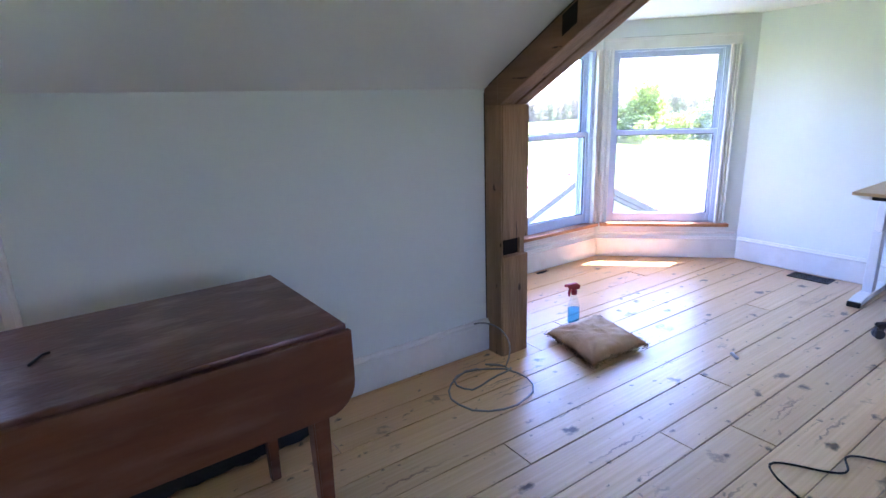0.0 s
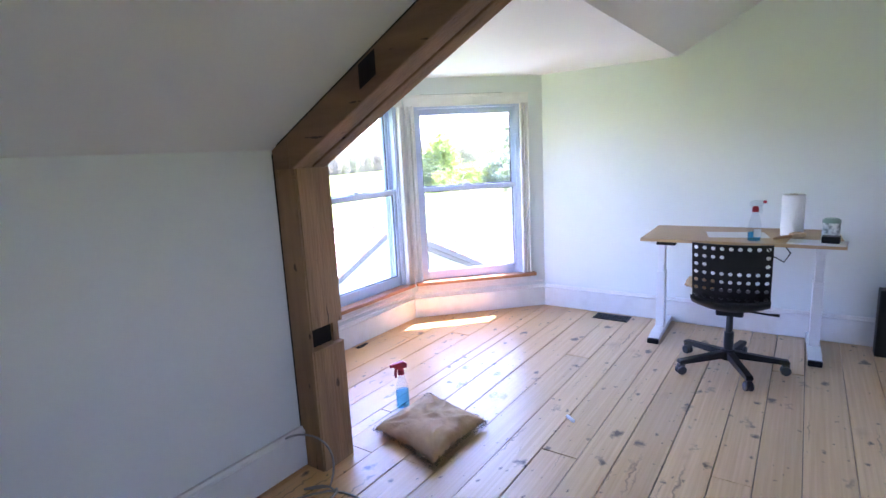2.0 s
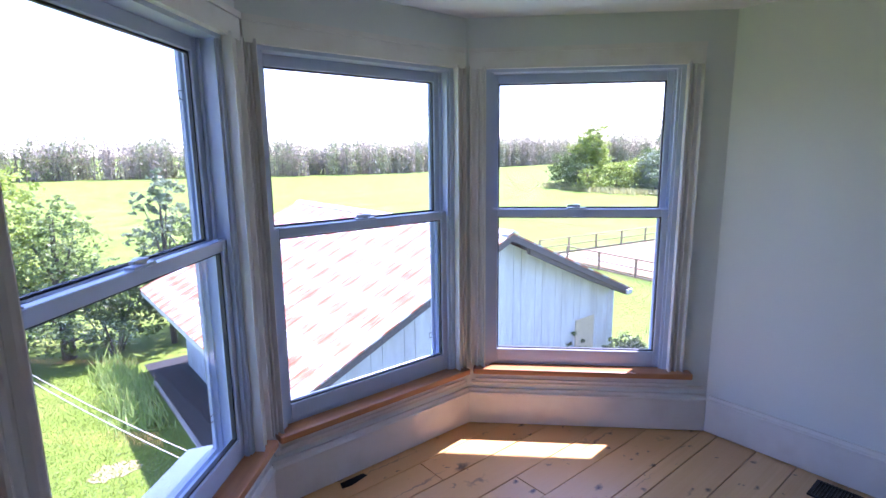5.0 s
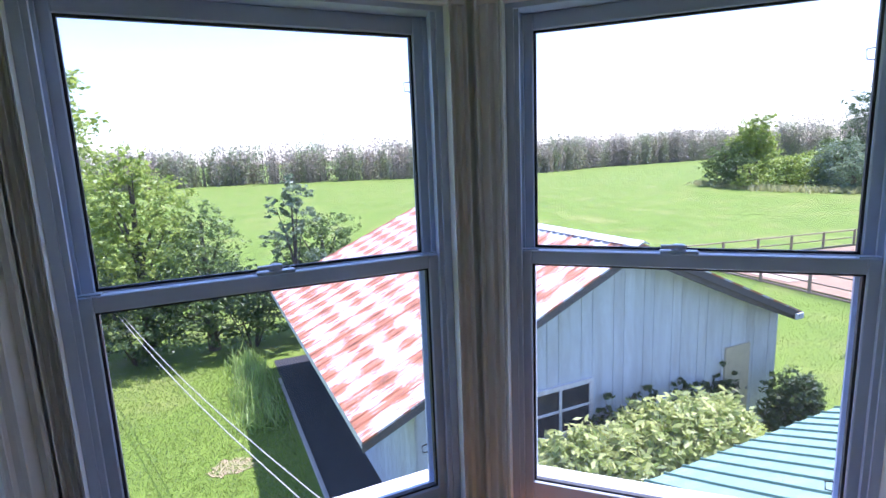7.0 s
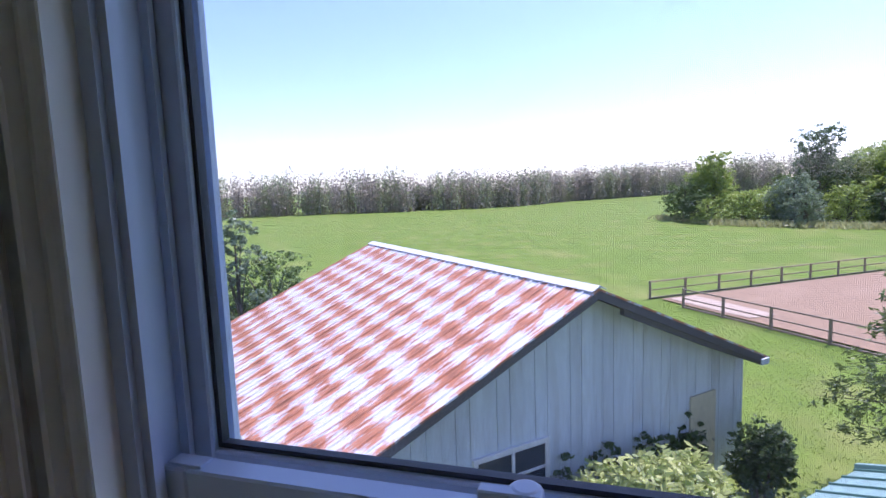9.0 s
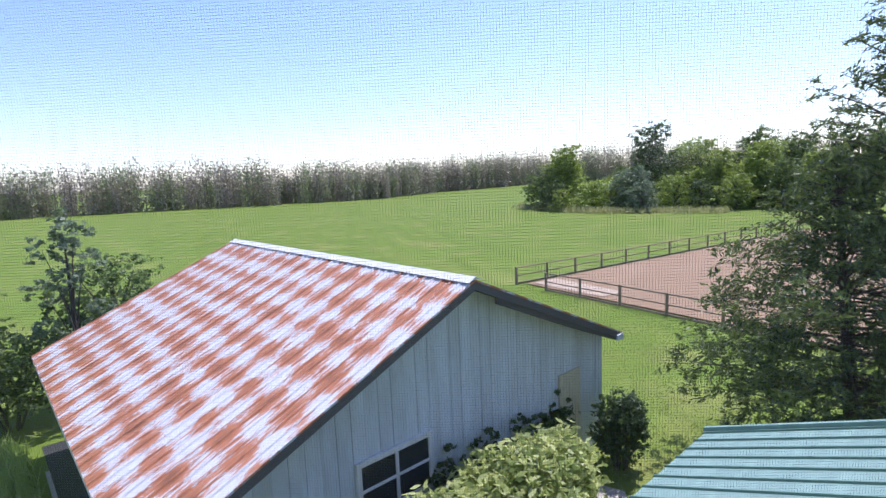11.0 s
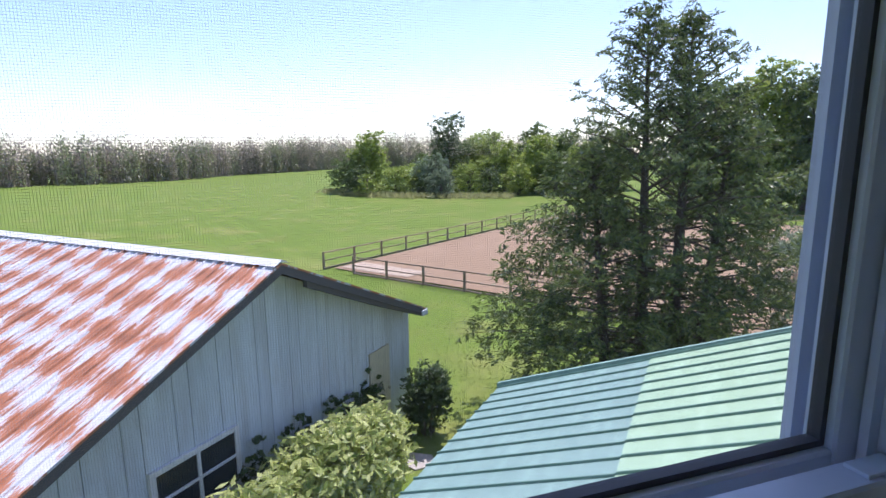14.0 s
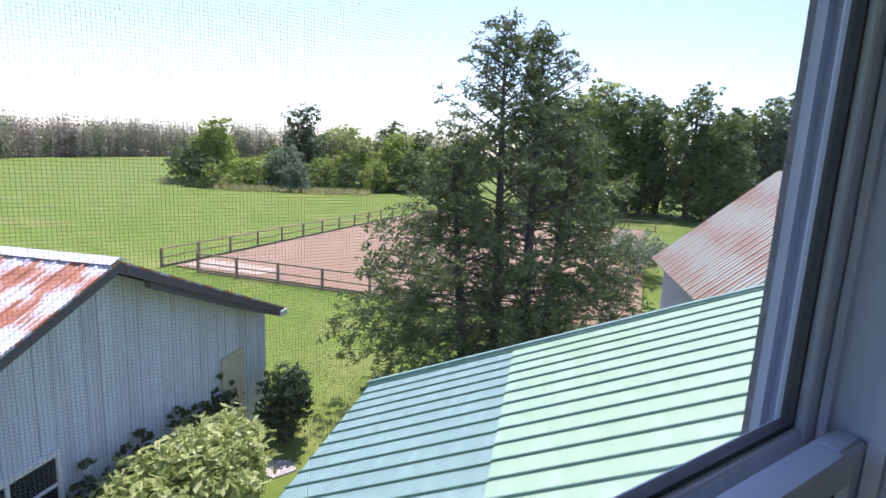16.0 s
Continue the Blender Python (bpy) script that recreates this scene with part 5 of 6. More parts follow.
# overhead wires
wire_mat = material("wire_grey", (0.45, 0.44, 0.40), 0.6)
for k, dx in enumerate((0.0, 0.22)):
    wpts = []
    for i in range(13):
        f = i / 12
        wpts.append((4.75 + dx + (0.1 - 4.75 - dx * 0.6) * f, 4.16 + (20.4 - 4.16) * f, -2.55 + (-0.45) * f - 0.35 * math.sin(math.pi * f)))
    tagged(part("overhead_wire", tube(wpts, 0.010, 5), wire_mat), "thin pale overhead wire running to the trees", "wire", group="overhead wires")

# ---------------------------------------------------------------- things in the room
BROWN = material("mahogany", (0.19, 0.062, 0.022), 0.5, (0.085, 0.027, 0.010), 3.0, (1.0, 5, 5), 0.4, 0.08, 30, coat=0.04, spec=0.25,
                 stain=(0.24, 0.13, 0.085), stain_scale=4.0, stain_amount=0.4)
TABLE_TOP = material("worn_mahogany", (0.165, 0.052, 0.022), 0.36, (0.085, 0.026, 0.012), 5.0, (1.2, 2.6, 3), 0.4, 0.15, 30, coat=0.15, spec=0.45,
                     stain=(0.30, 0.185, 0.145), stain_scale=5.5, stain_amount=0.75)
add_spots(TABLE_TOP, (16, 34, 20), 0.35, 0.16, (0.045, 0.018, 0.010), 0.05)
add_spots(TABLE_TOP, (5, 9, 6), 0.5, 0.34, (0.27, 0.16, 0.125), 0.16, False, 1.6)
OAK = material("oak_top", (0.55, 0.37, 0.20), 0.45, (0.43, 0.27, 0.13), 6, (14, 1.2, 6), bump=0.05)
WHITE_METAL = material("white_powder_coat", (0.78, 0.79, 0.80), 0.35, (0.75, 0.76, 0.77), 8)
BLACK = material("black_plastic", (0.012, 0.012, 0.012), 0.5, (0.009, 0.009, 0.009), 12, spec=0.3)
BLACK_METAL = material("black_metal", (0.025, 0.025, 0.027), 0.35, metal=0.3)
RUBBER = material("caster_grey", (0.045, 0.046, 0.05), 0.5)
CLOTH = material("tan_velvet", (0.56, 0.36, 0.185), 0.85, (0.38, 0.225, 0.105), 9, bump=0.3, bump_scale=45, stain=(0.64, 0.47, 0.28), stain_scale=7, stain_amount=0.5)
FRINGE = material("fringe_thread", (0.42, 0.31, 0.18), 0.9)
PAPER = material("paper", (0.78, 0.78, 0.76), 0.8, (0.73, 0.73, 0.71), 20)
TISSUE = material("paper_towel", (0.84, 0.84, 0.83), 0.9, (0.80, 0.80, 0.79), 30, bump=0.3, bump_scale=80)
RED = material("red_plastic", (0.50, 0.015, 0.03), 0.35)
BLUE_LIQUID = glass_material("blue_liquid", (0.35, 0.74, 0.93))
CABLE = material("grey_cable", (0.33, 0.32, 0.30), 0.5)
BLACK_CLOTH = material("black_cloth", (0.02, 0.019, 0.018), 0.9, bump=0.4)
CLEAR = glass_material("clear_plastic", (0.93, 0.95, 0.96))
TIN = material("patterned_tin", (0.62, 0.64, 0.60), 0.35, (0.10, 0.13, 0.12), 38, mix=0.9)
KRAFT = material("brown_paper", (0.42, 0.27, 0.13), 0.8, bump=0.5, bump_scale=25)


def rounded_outline(x0, x1, z0, z1, r, steps=6):
    """A rectangle whose lower corners are rounded."""
    pts = [(x0, z1), (x1, z1)]
    for i in range(steps + 1):
        a = math.pi / 2 * i / steps
        pts.append((x1 - r + r * math.cos(a), z0 + r - r * math.sin(a)))
    for i in range(steps + 1):
        a = math.pi / 2 * i / steps
        pts.append((x0 + r - r * math.sin(a), z0 + r - r * math.cos(a)))
    return pts


def taper_leg(x, y, z0, z1, top, foot):
    bm = bmesh.new()
    lo = [bm.verts.new((x + a * foot / 2, y + b * foot / 2, z0)) for a, b in ((-1, -1), (1, -1), (1, 1), (-1, 1))]
    hi = [bm.verts.new((x + a * top / 2, y + b * top / 2, z1)) for a, b in ((-1, -1), (1, -1), (1, 1), (-1, 1))]
    bm.faces.new(lo[::-1])
    bm.faces.new(hi)
    for i in range(4):
        bm.faces.new((lo[i], lo[(i + 1) % 4], hi[(i + 1) % 4], hi[i]))
    bmesh.ops.bevel(bm, geom=bm.edges[:], offset=0.004, segments=2, affect="EDGES")
    return bm


table = thing("drop_leaf_table", "dark worn mahogany drop-leaf table with leaves down", "table", pose(0.448, 1.366, 0, 0, 0, 2.2))
TL, TW, TZ = 1.12, 0.57, 0.757
part("tabletop", box(-TL, 0, 0, TW, TZ - 0.022, TZ, 0.005), TABLE_TOP, table, "scuffed dark red-brown table top")
part("leaf", prism(rounded_outline(-TL, 0.004, 0.518, TZ - 0.012, 0.085), -0.022, -0.002, "y", 0.004), BROWN, table, "hanging leaf with rounded corners")
part("leaf", prism(rounded_outline(-TL, 0.004, 0.518, TZ - 0.012, 0.085), TW + 0.002, TW + 0.022, "y", 0.004), BROWN, table)
ap = bmesh.new()
bm_box(ap, -0.85, -0.1, 0.05, 0.07, TZ - 0.15, TZ - 0.022)
bm_box(ap, -0.85, -0.1, TW - 0.07, TW - 0.05, TZ - 0.15, TZ - 0.022)
bm_box(ap, -0.12, -0.1, 0.07, TW - 0.07, TZ - 0.15, TZ - 0.022)
bm_box(ap, -0.85, -0.83, 0.07, TW - 0.07, TZ - 0.15, TZ - 0.022)
part("apron", ap, BROWN, table)
for lx in (-0.085, -0.84):
    for ly in (0.045, TW - 0.045):
        part("leg", taper_leg(lx, ly, 0, TZ - 0.022, 0.055, 0.034), BROWN, table)
key = tube([(-0.228, 1.594, TZ + 0.0035), (-0.207, 1.641, TZ + 0.0035), (-0.203, 1.646, TZ + 0.0035), (-0.190, 1.650, TZ + 0.0035)], 0.0035, 6, None)
tagged(part("hex_key", key, BLACK_METAL, None, smooth=True), "small black hex key lying on the table", "tool")

# black cloth roll under the table
roll = bmesh.new()
rings = []
for i in range(25):
    u = i / 24
    cx, cy = -0.235 + 0.80 * u, 2.045 + 0.05 * u
    hw = 0.058 + 0.006 * math.sin(i * 1.3) - (0.018 if i in (0, 24) else 0)
    hh = 0.042 + 0.005 * math.sin(i * 2.1) - (0.010 if i in (0, 24) else 0)
    ring = []
    for k in range(14):
        a = 2 * math.pi * k / 14
        ca, sa = math.cos(a), math.sin(a)
        ring.append(roll.verts.new((cx, cy + hw * math.copysign(abs(ca) ** 0.5, ca), max(0.001, 0.043 + hh * math.copysign(abs(sa) ** 0.55, sa)))))
    rings.append(ring)
for p, q in zip(rings, rings[1:]):
    for k in range(14):
        roll.faces.new((p[k], p[(k + 1) % 14], q[(k + 1) % 14], q[k]))
roll.faces.new(rings[0][::-1])
roll.faces.new(rings[-1])
tagged(part("cloth_roll", roll, BLACK_CLOTH, None, smooth=True), "long black rolled cloth lying along the wall", "cloth")

# desk
desk = thing("standing_desk", "white-legged sit-stand desk with an oak top", "desk", pose(3.60, 1.30, 0, 0, 0, 1.8))
DW, DD, DZ = 1.03, 0.59, 0.75
part("desktop", box(0, DD, -DW, 0, DZ - 0.018, DZ, 0.002), OAK, desk, "pale oak desktop")
part("handset", box(0.02, 0.08, -0.20, -0.09, DZ - 0.042, DZ - 0.02, 0.008), BLACK, desk, "black height control")
cb = bmesh.new()
bm_box(cb, 0.30, 0.34, -DW + 0.10, -0.06, DZ - 0.06, DZ - 0.02)
bm_box(cb, 0.44, 0.48, -DW + 0.10, -0.06, DZ - 0.06, DZ - 0.02)
part("crossbar", cb, WHITE_METAL, desk)
for y in (-0.05, -DW + 0.085):
    part("side_bracket", box(0.06, 0.54, y - 0.025, y + 0.025, DZ - 0.045, DZ - 0.019, 0.003), WHITE_METAL, desk)
    col = part("leg", box(0.42, 0.50, y - 0.028, y + 0.028, 0.035, DZ - 0.30, 0.005), WHITE_METAL, desk)
    part("inner_tube", box(0.428, 0.492, y - 0.022, y + 0.022, DZ - 0.30, DZ - 0.045, 0.004), WHITE_METAL, col)
    foot = part("foot", prism([(0.21, 0.012), (0.77, 0.012), (0.77, 0.035), (0.70, 0.05), (0.30, 0.05), (0.21, 0.035)], y - 0.035, y + 0.035, "y", 0.004), WHITE_METAL, desk)
    part("foot_cap", box(0.19, 0.215, y - 0.036, y + 0.036, 0.0, 0.034, 0.006), BLACK, foot, "black plastic foot cap")
    part("glide", box(0.22, 0.76, y - 0.02, y + 0.02, 0.0, 0.012), BLACK, foot)
cab = tube([(0.30, -0.66, DZ - 0.05), (0.27, -0.70, DZ - 0.12), (0.25, -0.76, DZ - 0.15), (0.28, -0.79, DZ - 0.10), (0.33, -0.75, DZ - 0.05)], 0.004, 6)
part("cable", cab, BLACK, desk, "black cable loop")


# swivel chair with a perforated back
def holed_sheet(cols, rows, width, height, bend, blanks=()):
    """A bent sheet with round holes: x back to front, y across, z up."""
    bm = bmesh.new()
    cw, ch = width / cols, height / rows

    def bent(u, v):
        c = (u - width / 2) / (width / 2)
        lean = -0.10 * (v / height)
        return (bend * (c * c) + lean, u - width / 2, v)

    for i in range(cols):
        for j in range(rows):
            u0, v0 = i * cw, j * ch
            ring = [(0, 0), (0.5, 0), (1, 0), (1, 0.5), (1, 1), (0.5, 1), (0, 1), (0, 0.5)]
            outer = [bm.verts.new(bent(u0 + a * cw, v0 + b * ch)) for a, b in ring]
            if (i, j) in blanks:
                bm.faces.new(outer)
                continue
            inner = []
            for a, b in ring:
                ang = math.atan2(b - 0.5, a - 0.5)
                inner.append(bm.verts.new(bent(u0 + cw * (0.5 + 0.27 * math.cos(ang)), v0 + ch * (0.5 + 0.25 * math.sin(ang)))))
            for k in range(8):
                bm.faces.new((outer[k], outer[(k + 1) % 8], inner[(k + 1) % 8], inner[k]))
    bmesh.ops.remove_doubles(bm, verts=bm.verts, dist=0.0004)
    ext = bmesh.ops.extrude_face_region(bm, geom=bm.faces[:])
    for v in [g for g in ext["geom"] if isinstance(g, bmesh.types.BMVert)]:
        v.co.x += 0.012
    return bm


chair = thing("swivel_chair", "black plastic swivel chair with a perforated back", "chair", pose(3.57, 0.785, 0, 0, 0, 3))
blank = {(c, 4) for c in range(1, 7)} | {(c, 5) for c in range(1, 5)}
part("backrest", holed_sheet(9, 7, 0.385, 0.34, 0.045, blank), BLACK, chair, "black back with rows of round holes").matrix_basis = pose(-0.13, 0, 0.44)
seat = bmesh.new()
ns = 12
rows_v = []
for i in range(ns + 1):
    row = []
    for j in range(ns + 1):
        a, b = i / ns, j / ns * 2 - 1
        x = -0.165 + 0.42 * a
        z = 0.44 - 0.055 * math.sin(math.pi * min(1, a * 1.5 + 0.12)) * (1 - 0.5 * b * b) + 0.02 * b * b - 0.03 * max(0, a - 0.8) * 5 + (0.03 * (1 - a * 6) if a < 1 / 6 else 0)
        row.append(seat.verts.new((x, b * (0.195 - 0.01 * a), z)))
    rows_v.append(row)
for i in range(ns):
    for j in range(ns):
        seat.faces.new((rows_v[i][j], rows_v[i + 1][j], rows_v[i + 1][j + 1], rows_v[i][j + 1]))
ext = bmesh.ops.extrude_face_region(seat, geom=seat.faces[:])
for v in [g for g in ext["geom"] if isinstance(g, bmesh.types.BMVert)]:
    v.co.z -= 0.016
part("seat", seat, BLACK, chair, smooth=True)
part("seat_mount", box(-0.09, 0.09, -0.07, 0.07, 0.345, 0.385, 0.012), BLACK_METAL, chair)
part("lever", tube([(0, -0.06, 0.365), (-0.02, -0.17, 0.362), (-0.02, -0.24, 0.36)], [0.006, 0.006, 0.009], 8), BLACK, chair)
part("gas_column", lathe([(0.026, 0.10), (0.026, 0.23), (0.018, 0.232), (0.018, 0.345)], 16), BLACK_METAL, chair, smooth=False)
part("hub", lathe([(0.04, 0.065), (0.045, 0.08), (0.04, 0.115), (0.03, 0.125)], 16), BLACK, chair)
for ang in (54, 128, 203, 278, 347):
    c, s = math.cos(radians(ang)), math.sin(radians(ang))
    sp = prism([(0.02, 0.075), (0.30, 0.062), (0.31, 0.075), (0.30, 0.088), (0.02, 0.118)], -0.019, 0.019, "y", 0.004)
    spoke = part("spoke", sp, BLACK, chair, m=pose(0, 0, 0, 0, 0, ang))
    wheel = bmesh.new()
    for side in (-1, 1):
        lathe([(0.010, 0), (0.025, 0.001), (0.0265, 0.006), (0.0265, 0.014), (0.022, 0.018)], 14, wheel, Matrix.Translation((0.29, 0, 0.0265)) @ pose(0, 0, 0, -90 * side, 0, 0) @ Matrix.Translation((0, 0, 0.004)))
    bm_box(wheel, 0.272, 0.308, -0.012, 0.012, 0.03, 0.064)
    part("caster", wheel, RUBBER, spoke)
rag = bmesh.new()
bmesh.ops.create_icosphere(rag, subdivisions=3, radius=1.0)
for v in rag.verts:
    k = 1 + 0.22 * noise.noise(v.co * 2.3)
    v.co = Vector((v.co.x * 0.12, v.co.y * 0.085, v.co.z * 0.035)) * k
tagged(part("paper_bag", rag, KRAFT, None, smooth=True), "crumpled brown paper lying on the chair seat", "paper").matrix_basis = pose(3.60, 0.945, 0.500, 0, 0, 10)


# spray bottles
def spray_bottle(label, m, clear_body, fill, trigger_mat, h=0.19):
    b = thing("spray_bottle", label, "bottle", m)
    prof = [(0.034, 0.0), (0.038, 0.004), (0.038, h * 0.45), (0.036, h * 0.58), (0.026, h * 0.78), (0.017, h * 0.92), (0.0155, h)]
    sq = Matrix.Diagonal((1.0, 0.72, 1, 1))
    body = part("body", lathe(prof, 22, None, sq), CLEAR, b, "clear plastic body", smooth=True)
    body.visible_shadow = False
    part("liquid", lathe([(0.031, 0.003), (0.035, 0.006), (0.035, h * fill)], 22, None, sq), BLUE_LIQUID, b, "bright blue cleaning liquid", smooth=True)
    if fill < 0.4:
        part("label_band", box(-0.018, 0.022, -0.0295, -0.028, h * 0.15, h * 0.42), PAPER, b, "white paper label")
    part("collar", lathe([(0.018, h - 0.004), (0.018, h + 0.02), (0.012, h + 0.03)], 16), RED, b, "red collar")
    head = prism([(-0.030, h + 0.028), (0.030, h + 0.030), (0.045, h + 0.045), (0.045, h + 0.062), (-0.012, h + 0.068), (-0.034, h + 0.052)], -0.011, 0.011, "y", 0.003)
    hd = part("spray_head", head, trigger_mat, b, smooth=False)
    part("trigger", prism([(0.022, h + 0.035), (0.034, h + 0.035), (0.040, h + 0.0), (0.034, h - 0.018), (0.028, h - 0.012)], -0.006, 0.006, "y", 0.002), trigger_mat, hd)
    part("nozzle", lathe([(0.009, 0), (0.009, 0.014), (0.006, 0.016)], 10, None, Matrix.Translation((0.045, 0, h + 0.053)) @ pose(0, 0, 0, 0, 90)), RED, hd)
    return b


spray_bottle("spray bottle of blue cleaner standing on the floor", pose(2.27, 2.185, 0, 0, 0, 155), True, 0.52, RED)
spray_bottle("spray bottle of blue cleaner standing on the desk", pose(3.69, 0.695, DZ, 0, 0, -60) @ Matrix.Scale(0.95, 4), True, 0.30, CLEAR, 0.18)


# fringed cushion
def cushion():
    c = thing("floor_cushion", "tan velvet floor cushion with a fringed edge", "cushion", pose(2.135, 1.905, 0, 0, 0, -2))
    bm = bmesh.new()
    n = 40
    S = 0.212
    tops, bots = [], []
    for i in range(n + 1):
        rt, rb = [], []
        for j in range(n + 1):
            a, b = i / n * 2 - 1, j / n * 2 - 1
            edge = max(0, (1 - a ** 4)) * max(0, (1 - b ** 4))
            y = b * S * (1 - 0.10 * (1 - a * a))
            x = a * S * (1 - 0.10 * (1 - b * b)) + 0.20 * y
            wr = 0.010 * noise.noise(Vector((a * 2.2, b * 2.2, 0.3)))
            far = max(abs(a), abs(b))
            for sa, sb in ((1, 1), (1, -1), (-1, 1), (-1, -1)):
                da, db = sa - a, sb - b
                dist = math.hypot(da, db)
                wr += 0.014 * math.sin(math.atan2(abs(db), abs(da) + 1e-6) * 13 + sa) * max(0, 1 - dist / 0.95) * min(1, dist * 4)
            wr -= 0.016 * abs(noise.noise(Vector((a * 3.1 + b * 1.5, b * 3.3, 2.0)))) ** 0.5 * (1 - far * 0.4)
            rt.append(bm.verts.new((x, y, 0.035 + (0.062 + wr) * edge ** 0.50)))
            rb.append(bm.verts.new((x, y, 0.035 - 0.033 * edge ** 0.4)) if 0 < i < n and 0 < j < n else rt[-1])
        tops.append(rt)
        bots.append(rb)
    for i in range(n):
        for j in range(n):
            bm.faces.new((tops[i][j], tops[i + 1][j], tops[i + 1][j + 1], tops[i][j + 1]))
            bm.faces.new((bots[i][j], bots[i][j + 1], bots[i + 1][j + 1], bots[i + 1][j]))
    part("cover", bm, CLOTH, c, smooth=True)
    r = np.random.RandomState(3)
    cs = []
    for k in range(1300):
        s = r.uniform(-1, 1)
        e = S * (1 - 0.10 * (1 - s * s)) + 0.006
        x, y = ((s * S, e), (s * S, -e), (e, s * S), (-e, s * S))[k % 4]
        x += 0.20 * y
        cs.append((x + r.normal() * 0.004, y + r.normal() * 0.004, 0.03 + r.normal() * 0.007))
    me = leaf_mesh("fringe", cs, 0.020, 0.004, 4)
    me.materials.append(FRINGE)
    f = new("fringe", me)
    f.parent = c
    f["label"] = "short ragged thread fringe"


cushion()

# cable coil by the post
cpts = []
for i in range(12):
    f = i / 11
    a, b, c, d = (1 - f) ** 3, 3 * f * (1 - f) ** 2, 3 * f * f * (1 - f), f ** 3
    cpts.append((1.52 * a + 1.60 * b + 1.72 * c + 1.56 * d, 2.205 * a + 2.16 * b + 2.06 * c + 2.00 * d, 0.186 * a + 0.215 * b + 0.12 * c + 0.012 * d))
for i in range(37):
    a = radians(70 - i * 20)
    f = min(1, max(0, (i - 9) / 8))
    rad = 0.105 + 0.098 * f + 0.008 * math.sin(i * 0.9)
    cx, cy = 1.455 - 0.09 * f, 1.985 - 0.095 * f
    cpts.append((cx + rad * math.cos(a), cy + rad * 0.95 * math.sin(a), 0.007 + 0.006 * (i % 5 == 0) + (0.06 * math.sin((i - 4) / 8 * math.pi) if 4 < i < 12 else 0)))
tagged(part("cable_coil", tube(cpts, 0.0045, 8), CABLE, None, smooth=True), "loose coil of grey cable on the floor by the post", "cable")
dark = [(1.76 + 0.05 * math.cos(a) * 0 + 0.40 * f, 0.80 - 0.22 * f * f + 0.06 * math.sin(f * 9), 0.006) for f, a in ((i / 20, 0) for i in range(21))]
tagged(part("power_cord", tube([(1.70, 0.60, 0.006), (1.72, 0.72, 0.006)] + dark, 0.004, 6), BLACK, None, smooth=True), "thin black cord lying on the plank floor", "cable")
tagged(part("marker_cap", lathe([(0.007, 0), (0.009, 0.004), (0.009, 0.05), (0.005, 0.055)], 10), PAPER, None, smooth=True), "small white cap lying on the floor", "cap").matrix_basis = pose(2.545, 1.335, 0.0085, 0, 84, 60)

# floor register
vent = thing("floor_register", "black metal floor register set in the planks", "vent", pose(4.155, 1.525, 0.001))
vf = bmesh.new()
for a, b, c, d in ((0, 0.135, 0, 0.012), (0, 0.135, 0.253, 0.265), (0, 0.012, 0.012, 0.253), (0.123, 0.135, 0.012, 0.253), (0.012, 0.123, 0.128, 0.138)):
    bm_box(vf, a, b, c, d, 0, 0.006)
part("frame", vf, BLACK_METAL, vent)
part("backing", box(0.006, 0.129, 0.006, 0.259, 0.0, 0.0012), DARK, vent)
for i in range(22):
    y = 0.016 + i * 0.0108
    if abs(y - 0.133) > 0.008:
        part("slat", box(0.012, 0.123, y, y + 0.004, 0.0014, 0.005), BLACK_METAL, vent)

# things on the desk
tagged(part("paper_sheet", box(-0.10, 0.10, -0.16, 0.16, 0, 0.0025), PAPER, None, "", m=pose(3.88, 0.80, DZ, 0, 0, 12)), "white paper sheets lying on the desk", "paper")
pt = thing("paper_towel", "upright roll of white paper towel on the desk", "paper towel", pose(3.94, 0.522, DZ))
part("roll", lathe([(0.056, 0), (0.058, 0.003), (0.058, 0.240), (0.055, 0.244)], 28), TISSUE, pt, smooth=False)
part("core", lathe([(0.021, 0.2445), (0.021, 0.2455)], 16), KRAFT, pt)
tn = thing("tin", "patterned tin with a green lid on the desk", "tin", pose(3.80, 0.340, DZ))
part("can", lathe([(0.040, 0), (0.042, 0.003), (0.042, 0.10), (0.040, 0.103)], 24), TIN, tn)
part("lid", lathe([(0.043, 0.103), (0.043, 0.118), (0.036, 0.122), (0.030, 0.128)], 24), material("green_lid", (0.16, 0.27, 0.22), 0.4), tn)
bn = thing("loose_tray", "flat pale board with small oddments on the desk", "tray", pose(3.70, 0.40, DZ, 0, 0, -6))
part("board", box(-0.07, 0.07, -0.13, 0.13, 0, 0.008, 0.002), PAPER, bn)
part("oddment", box(-0.03, 0.03, -0.10, -0.02, 0.008, 0.045, 0.004), BLACK, bn, "small dark box")
brush = thing("brush", "tan bristled brush lying on the desk", "brush", pose(3.70, 0.60, DZ + 0.012, 0, 0, -40))
part("handle", tube([(0.0, 0, 0.004), (0.06, 0, 0.008), (0.13, 0, 0.006)], [0.006, 0.009, 0.010], 8), KRAFT, brush)
part("bristles", prism([(0.12, -0.015), (0.20, -0.030), (0.20, 0.030), (0.12, 0.015)], 0.0, 0.024, "z", 0.004), CLOTH, brush)
bx = thing("black_case", "upright black case standing against the wall", "case", pose(4.20, 0.02, 0))
part("shell", box(-0.05, 0.05, -0.26, 0.05, 0, 0.41, 0.008), BLACK, bx)
part("handle", tube([(0.0, -0.10, 0.41), (0.0, -0.09, 0.432), (0.0, -0.03, 0.432), (0.0, -0.02, 0.41)], 0.006, 6), BLACK, bx)

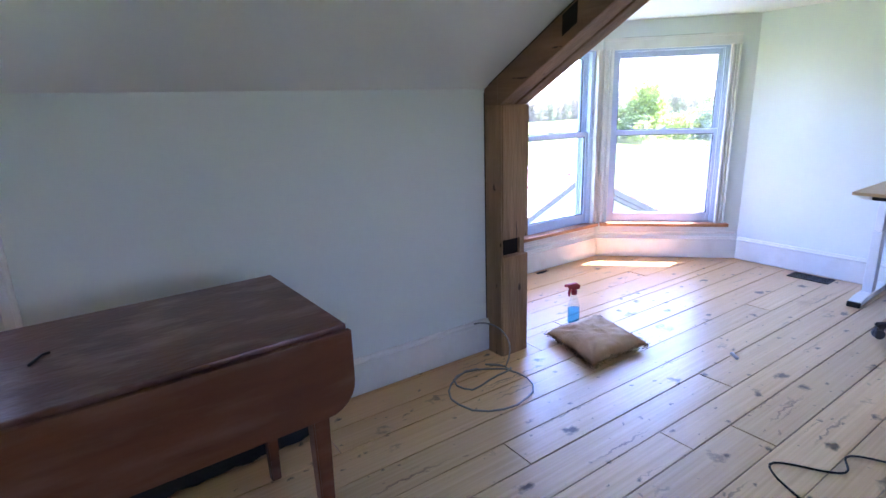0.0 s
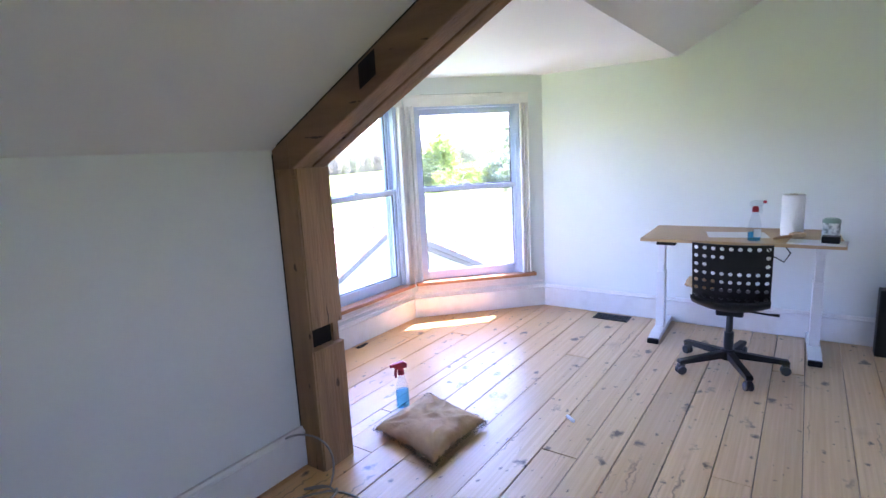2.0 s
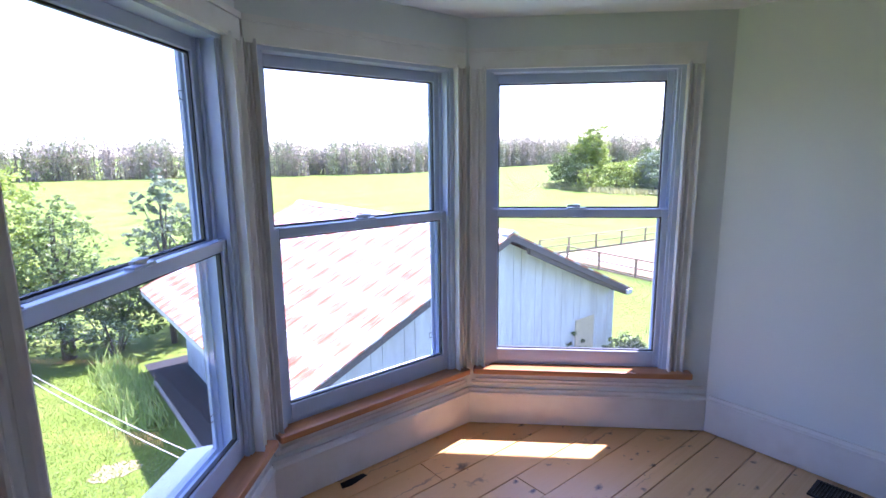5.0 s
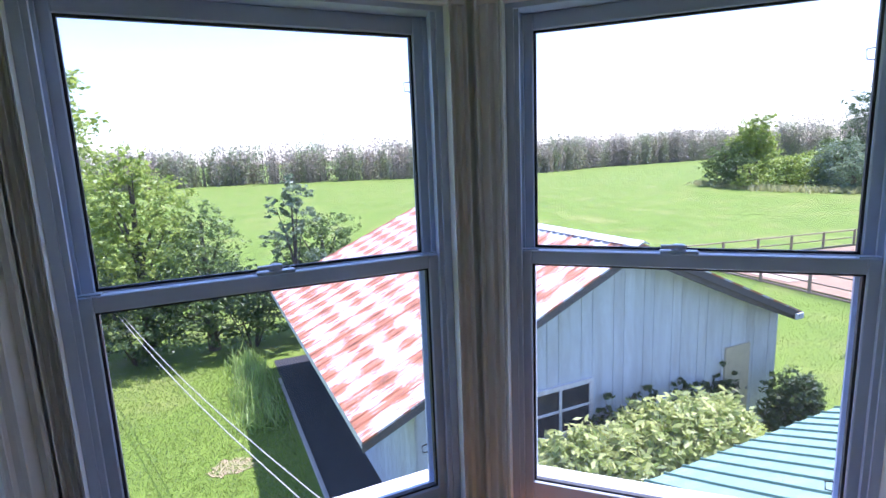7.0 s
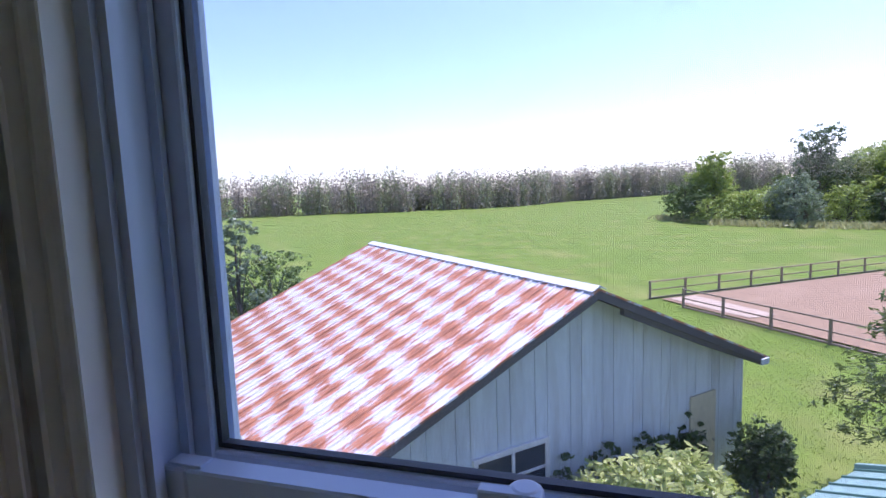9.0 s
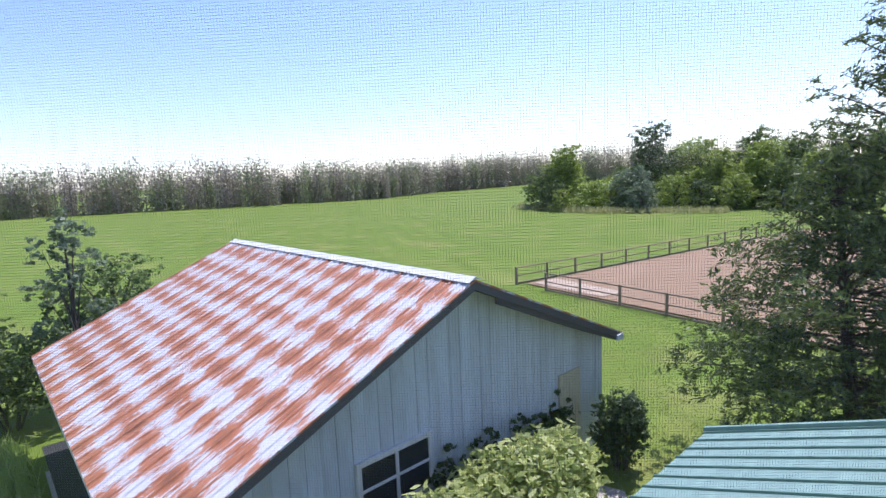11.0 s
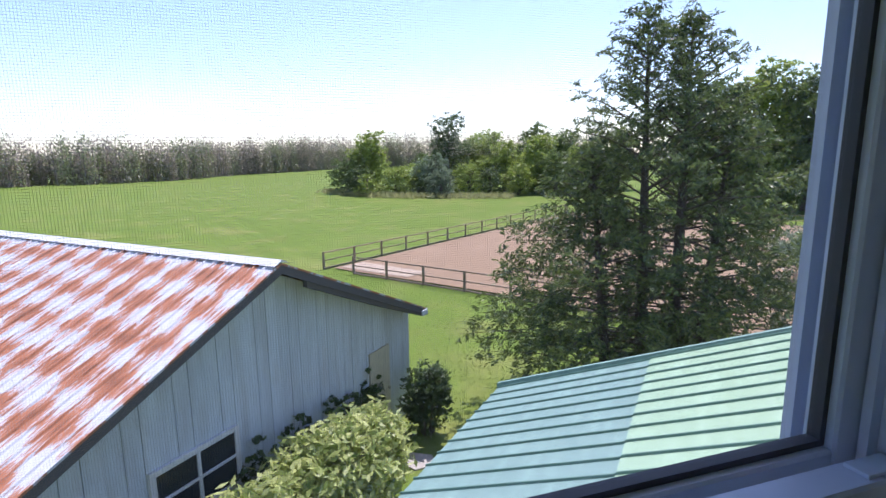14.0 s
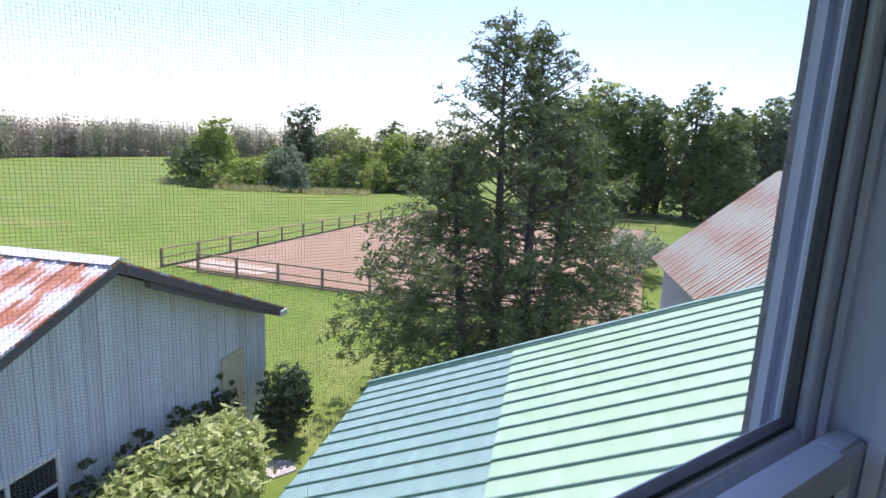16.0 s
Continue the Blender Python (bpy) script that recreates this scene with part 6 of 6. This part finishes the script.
# small dark slot in the floor at the bay wall
tagged(part("floor_slot", prism([(2.79, 3.012), (2.83, 3.004), (2.915, 3.022), (2.905, 3.045), (2.80, 3.046)], 0.0005, 0.0022, "z"), DARK), "small dark gap cut in the floor by the baseboard", "hole")
stake_z = far_height(25.6, -1.35)
tagged(part("garden_stake", tube([(25.6, -1.35, stake_z - 0.2), (25.61, -1.35, stake_z + 0.7), (25.6, -1.34, stake_z + 1.5)], 0.022, 6), FENCE), "thin dark stake standing in the lawn by the shed", "stake")

# ---------------------------------------------------------------- floor planks and barn boards, piece by piece
def x_span(y):
    lo, hi = WEST + 0.01, EAST - 0.004
    if y > CD[1]:
        hi = CD[0] + (BC[0] - CD[0]) * (y - CD[1]) / (BC[1] - CD[1])
    if y > KNEE_Y + 0.03:
        lo = AP[0] + (AB[0] - AP[0]) * (y - AP[1]) / (AB[1] - AP[1])
    return lo, hi


rng = random.Random(7)
y = SOUTH + 0.01
while y < BC[1] - 0.02:
    w = rng.choice((0.145, 0.158, 0.168, 0.178))
    if y < KNEE_Y + 0.04 < y + w + 0.05:
        w = KNEE_Y + 0.04 - y
    if BC[1] - (y + w) < 0.08:
        w = BC[1] - y - 0.003
    (lo, hi), (lo_b, hi_b) = x_span(y + 0.001), x_span(y + w - 0.001)
    cuts = [lo]
    x = lo + rng.uniform(0.8, 4.6)
    while x < hi - 0.6:
        cuts.append(x)
        x += rng.uniform(3.0, 4.6)
    cuts.append(hi)
    for a, b in zip(cuts, cuts[1:]):
        lift = rng.uniform(-0.0012, 0.0008)
        bm = bmesh.new()
        e = 0.0011
        za, zb = -0.024, lift
        a2, b2 = (lo_b if a == lo else a), (hi_b if b == hi else b)
        g = rng.choice((0.0014, 0.0020, 0.0028))
        vs = [bm.verts.new(p) for p in ((a + g, y + g, za), (b - g, y + g, za), (b2 - g, y + w - g, za), (a2 + g, y + w - g, za),
                                       (a + g, y + g, zb - e), (b - g, y + g, zb - e), (b2 - g, y + w - g, zb - e), (a2 + g, y + w - g, zb - e),
                                       (a + g + e, y + g + e, zb), (b - g - e, y + g + e, zb), (b2 - g - e, y + w - g - e, zb), (a2 + g + e, y + w - g - e, zb))]
        for f in ((0, 1, 5, 4), (1, 2, 6, 5), (2, 3, 7, 6), (3, 0, 4, 7), (4, 5, 9, 8), (5, 6, 10, 9), (6, 7, 11, 10), (7, 4, 8, 11), (8, 9, 10, 11)):
            bm.faces.new([vs[i] for i in f])
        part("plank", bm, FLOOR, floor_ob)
    y += w

x = BX0
i = 0
while x < BX1 - 0.02:
    w = min(0.24, BX1 - x)
    xa, xb = x + 0.0035, x + w - 0.0035
    mid = 0.004 * (i % 3)
    bm = prism([(xa, G - 0.1), (xb, G - 0.1), (xb, roof_z(xb) - 0.13), (RIDGE_X, RIDGE_H - 0.13), (xa, roof_z(xa) - 0.13)] if xa < RIDGE_X < xb
               else [(xa, G - 0.1), (xb, G - 0.1), (xb, roof_z(xb) - 0.13), (xa, roof_z(xa) - 0.13)], BY0 - 0.012 - mid, BY0 + 0.015, "y")
    part("board", bm, BARN_WHITE, barn_wall)
    x += w
    i += 1
yy = BY0
while yy < BY1 - 0.05:
    part("board", box(BX0 - 0.02, BX0 + 0.0, yy + 0.006, yy + 0.234, G - 0.1, roof_z(BX0) - 0.14), BARN_WHITE, barn_wall)
    yy += 0.24
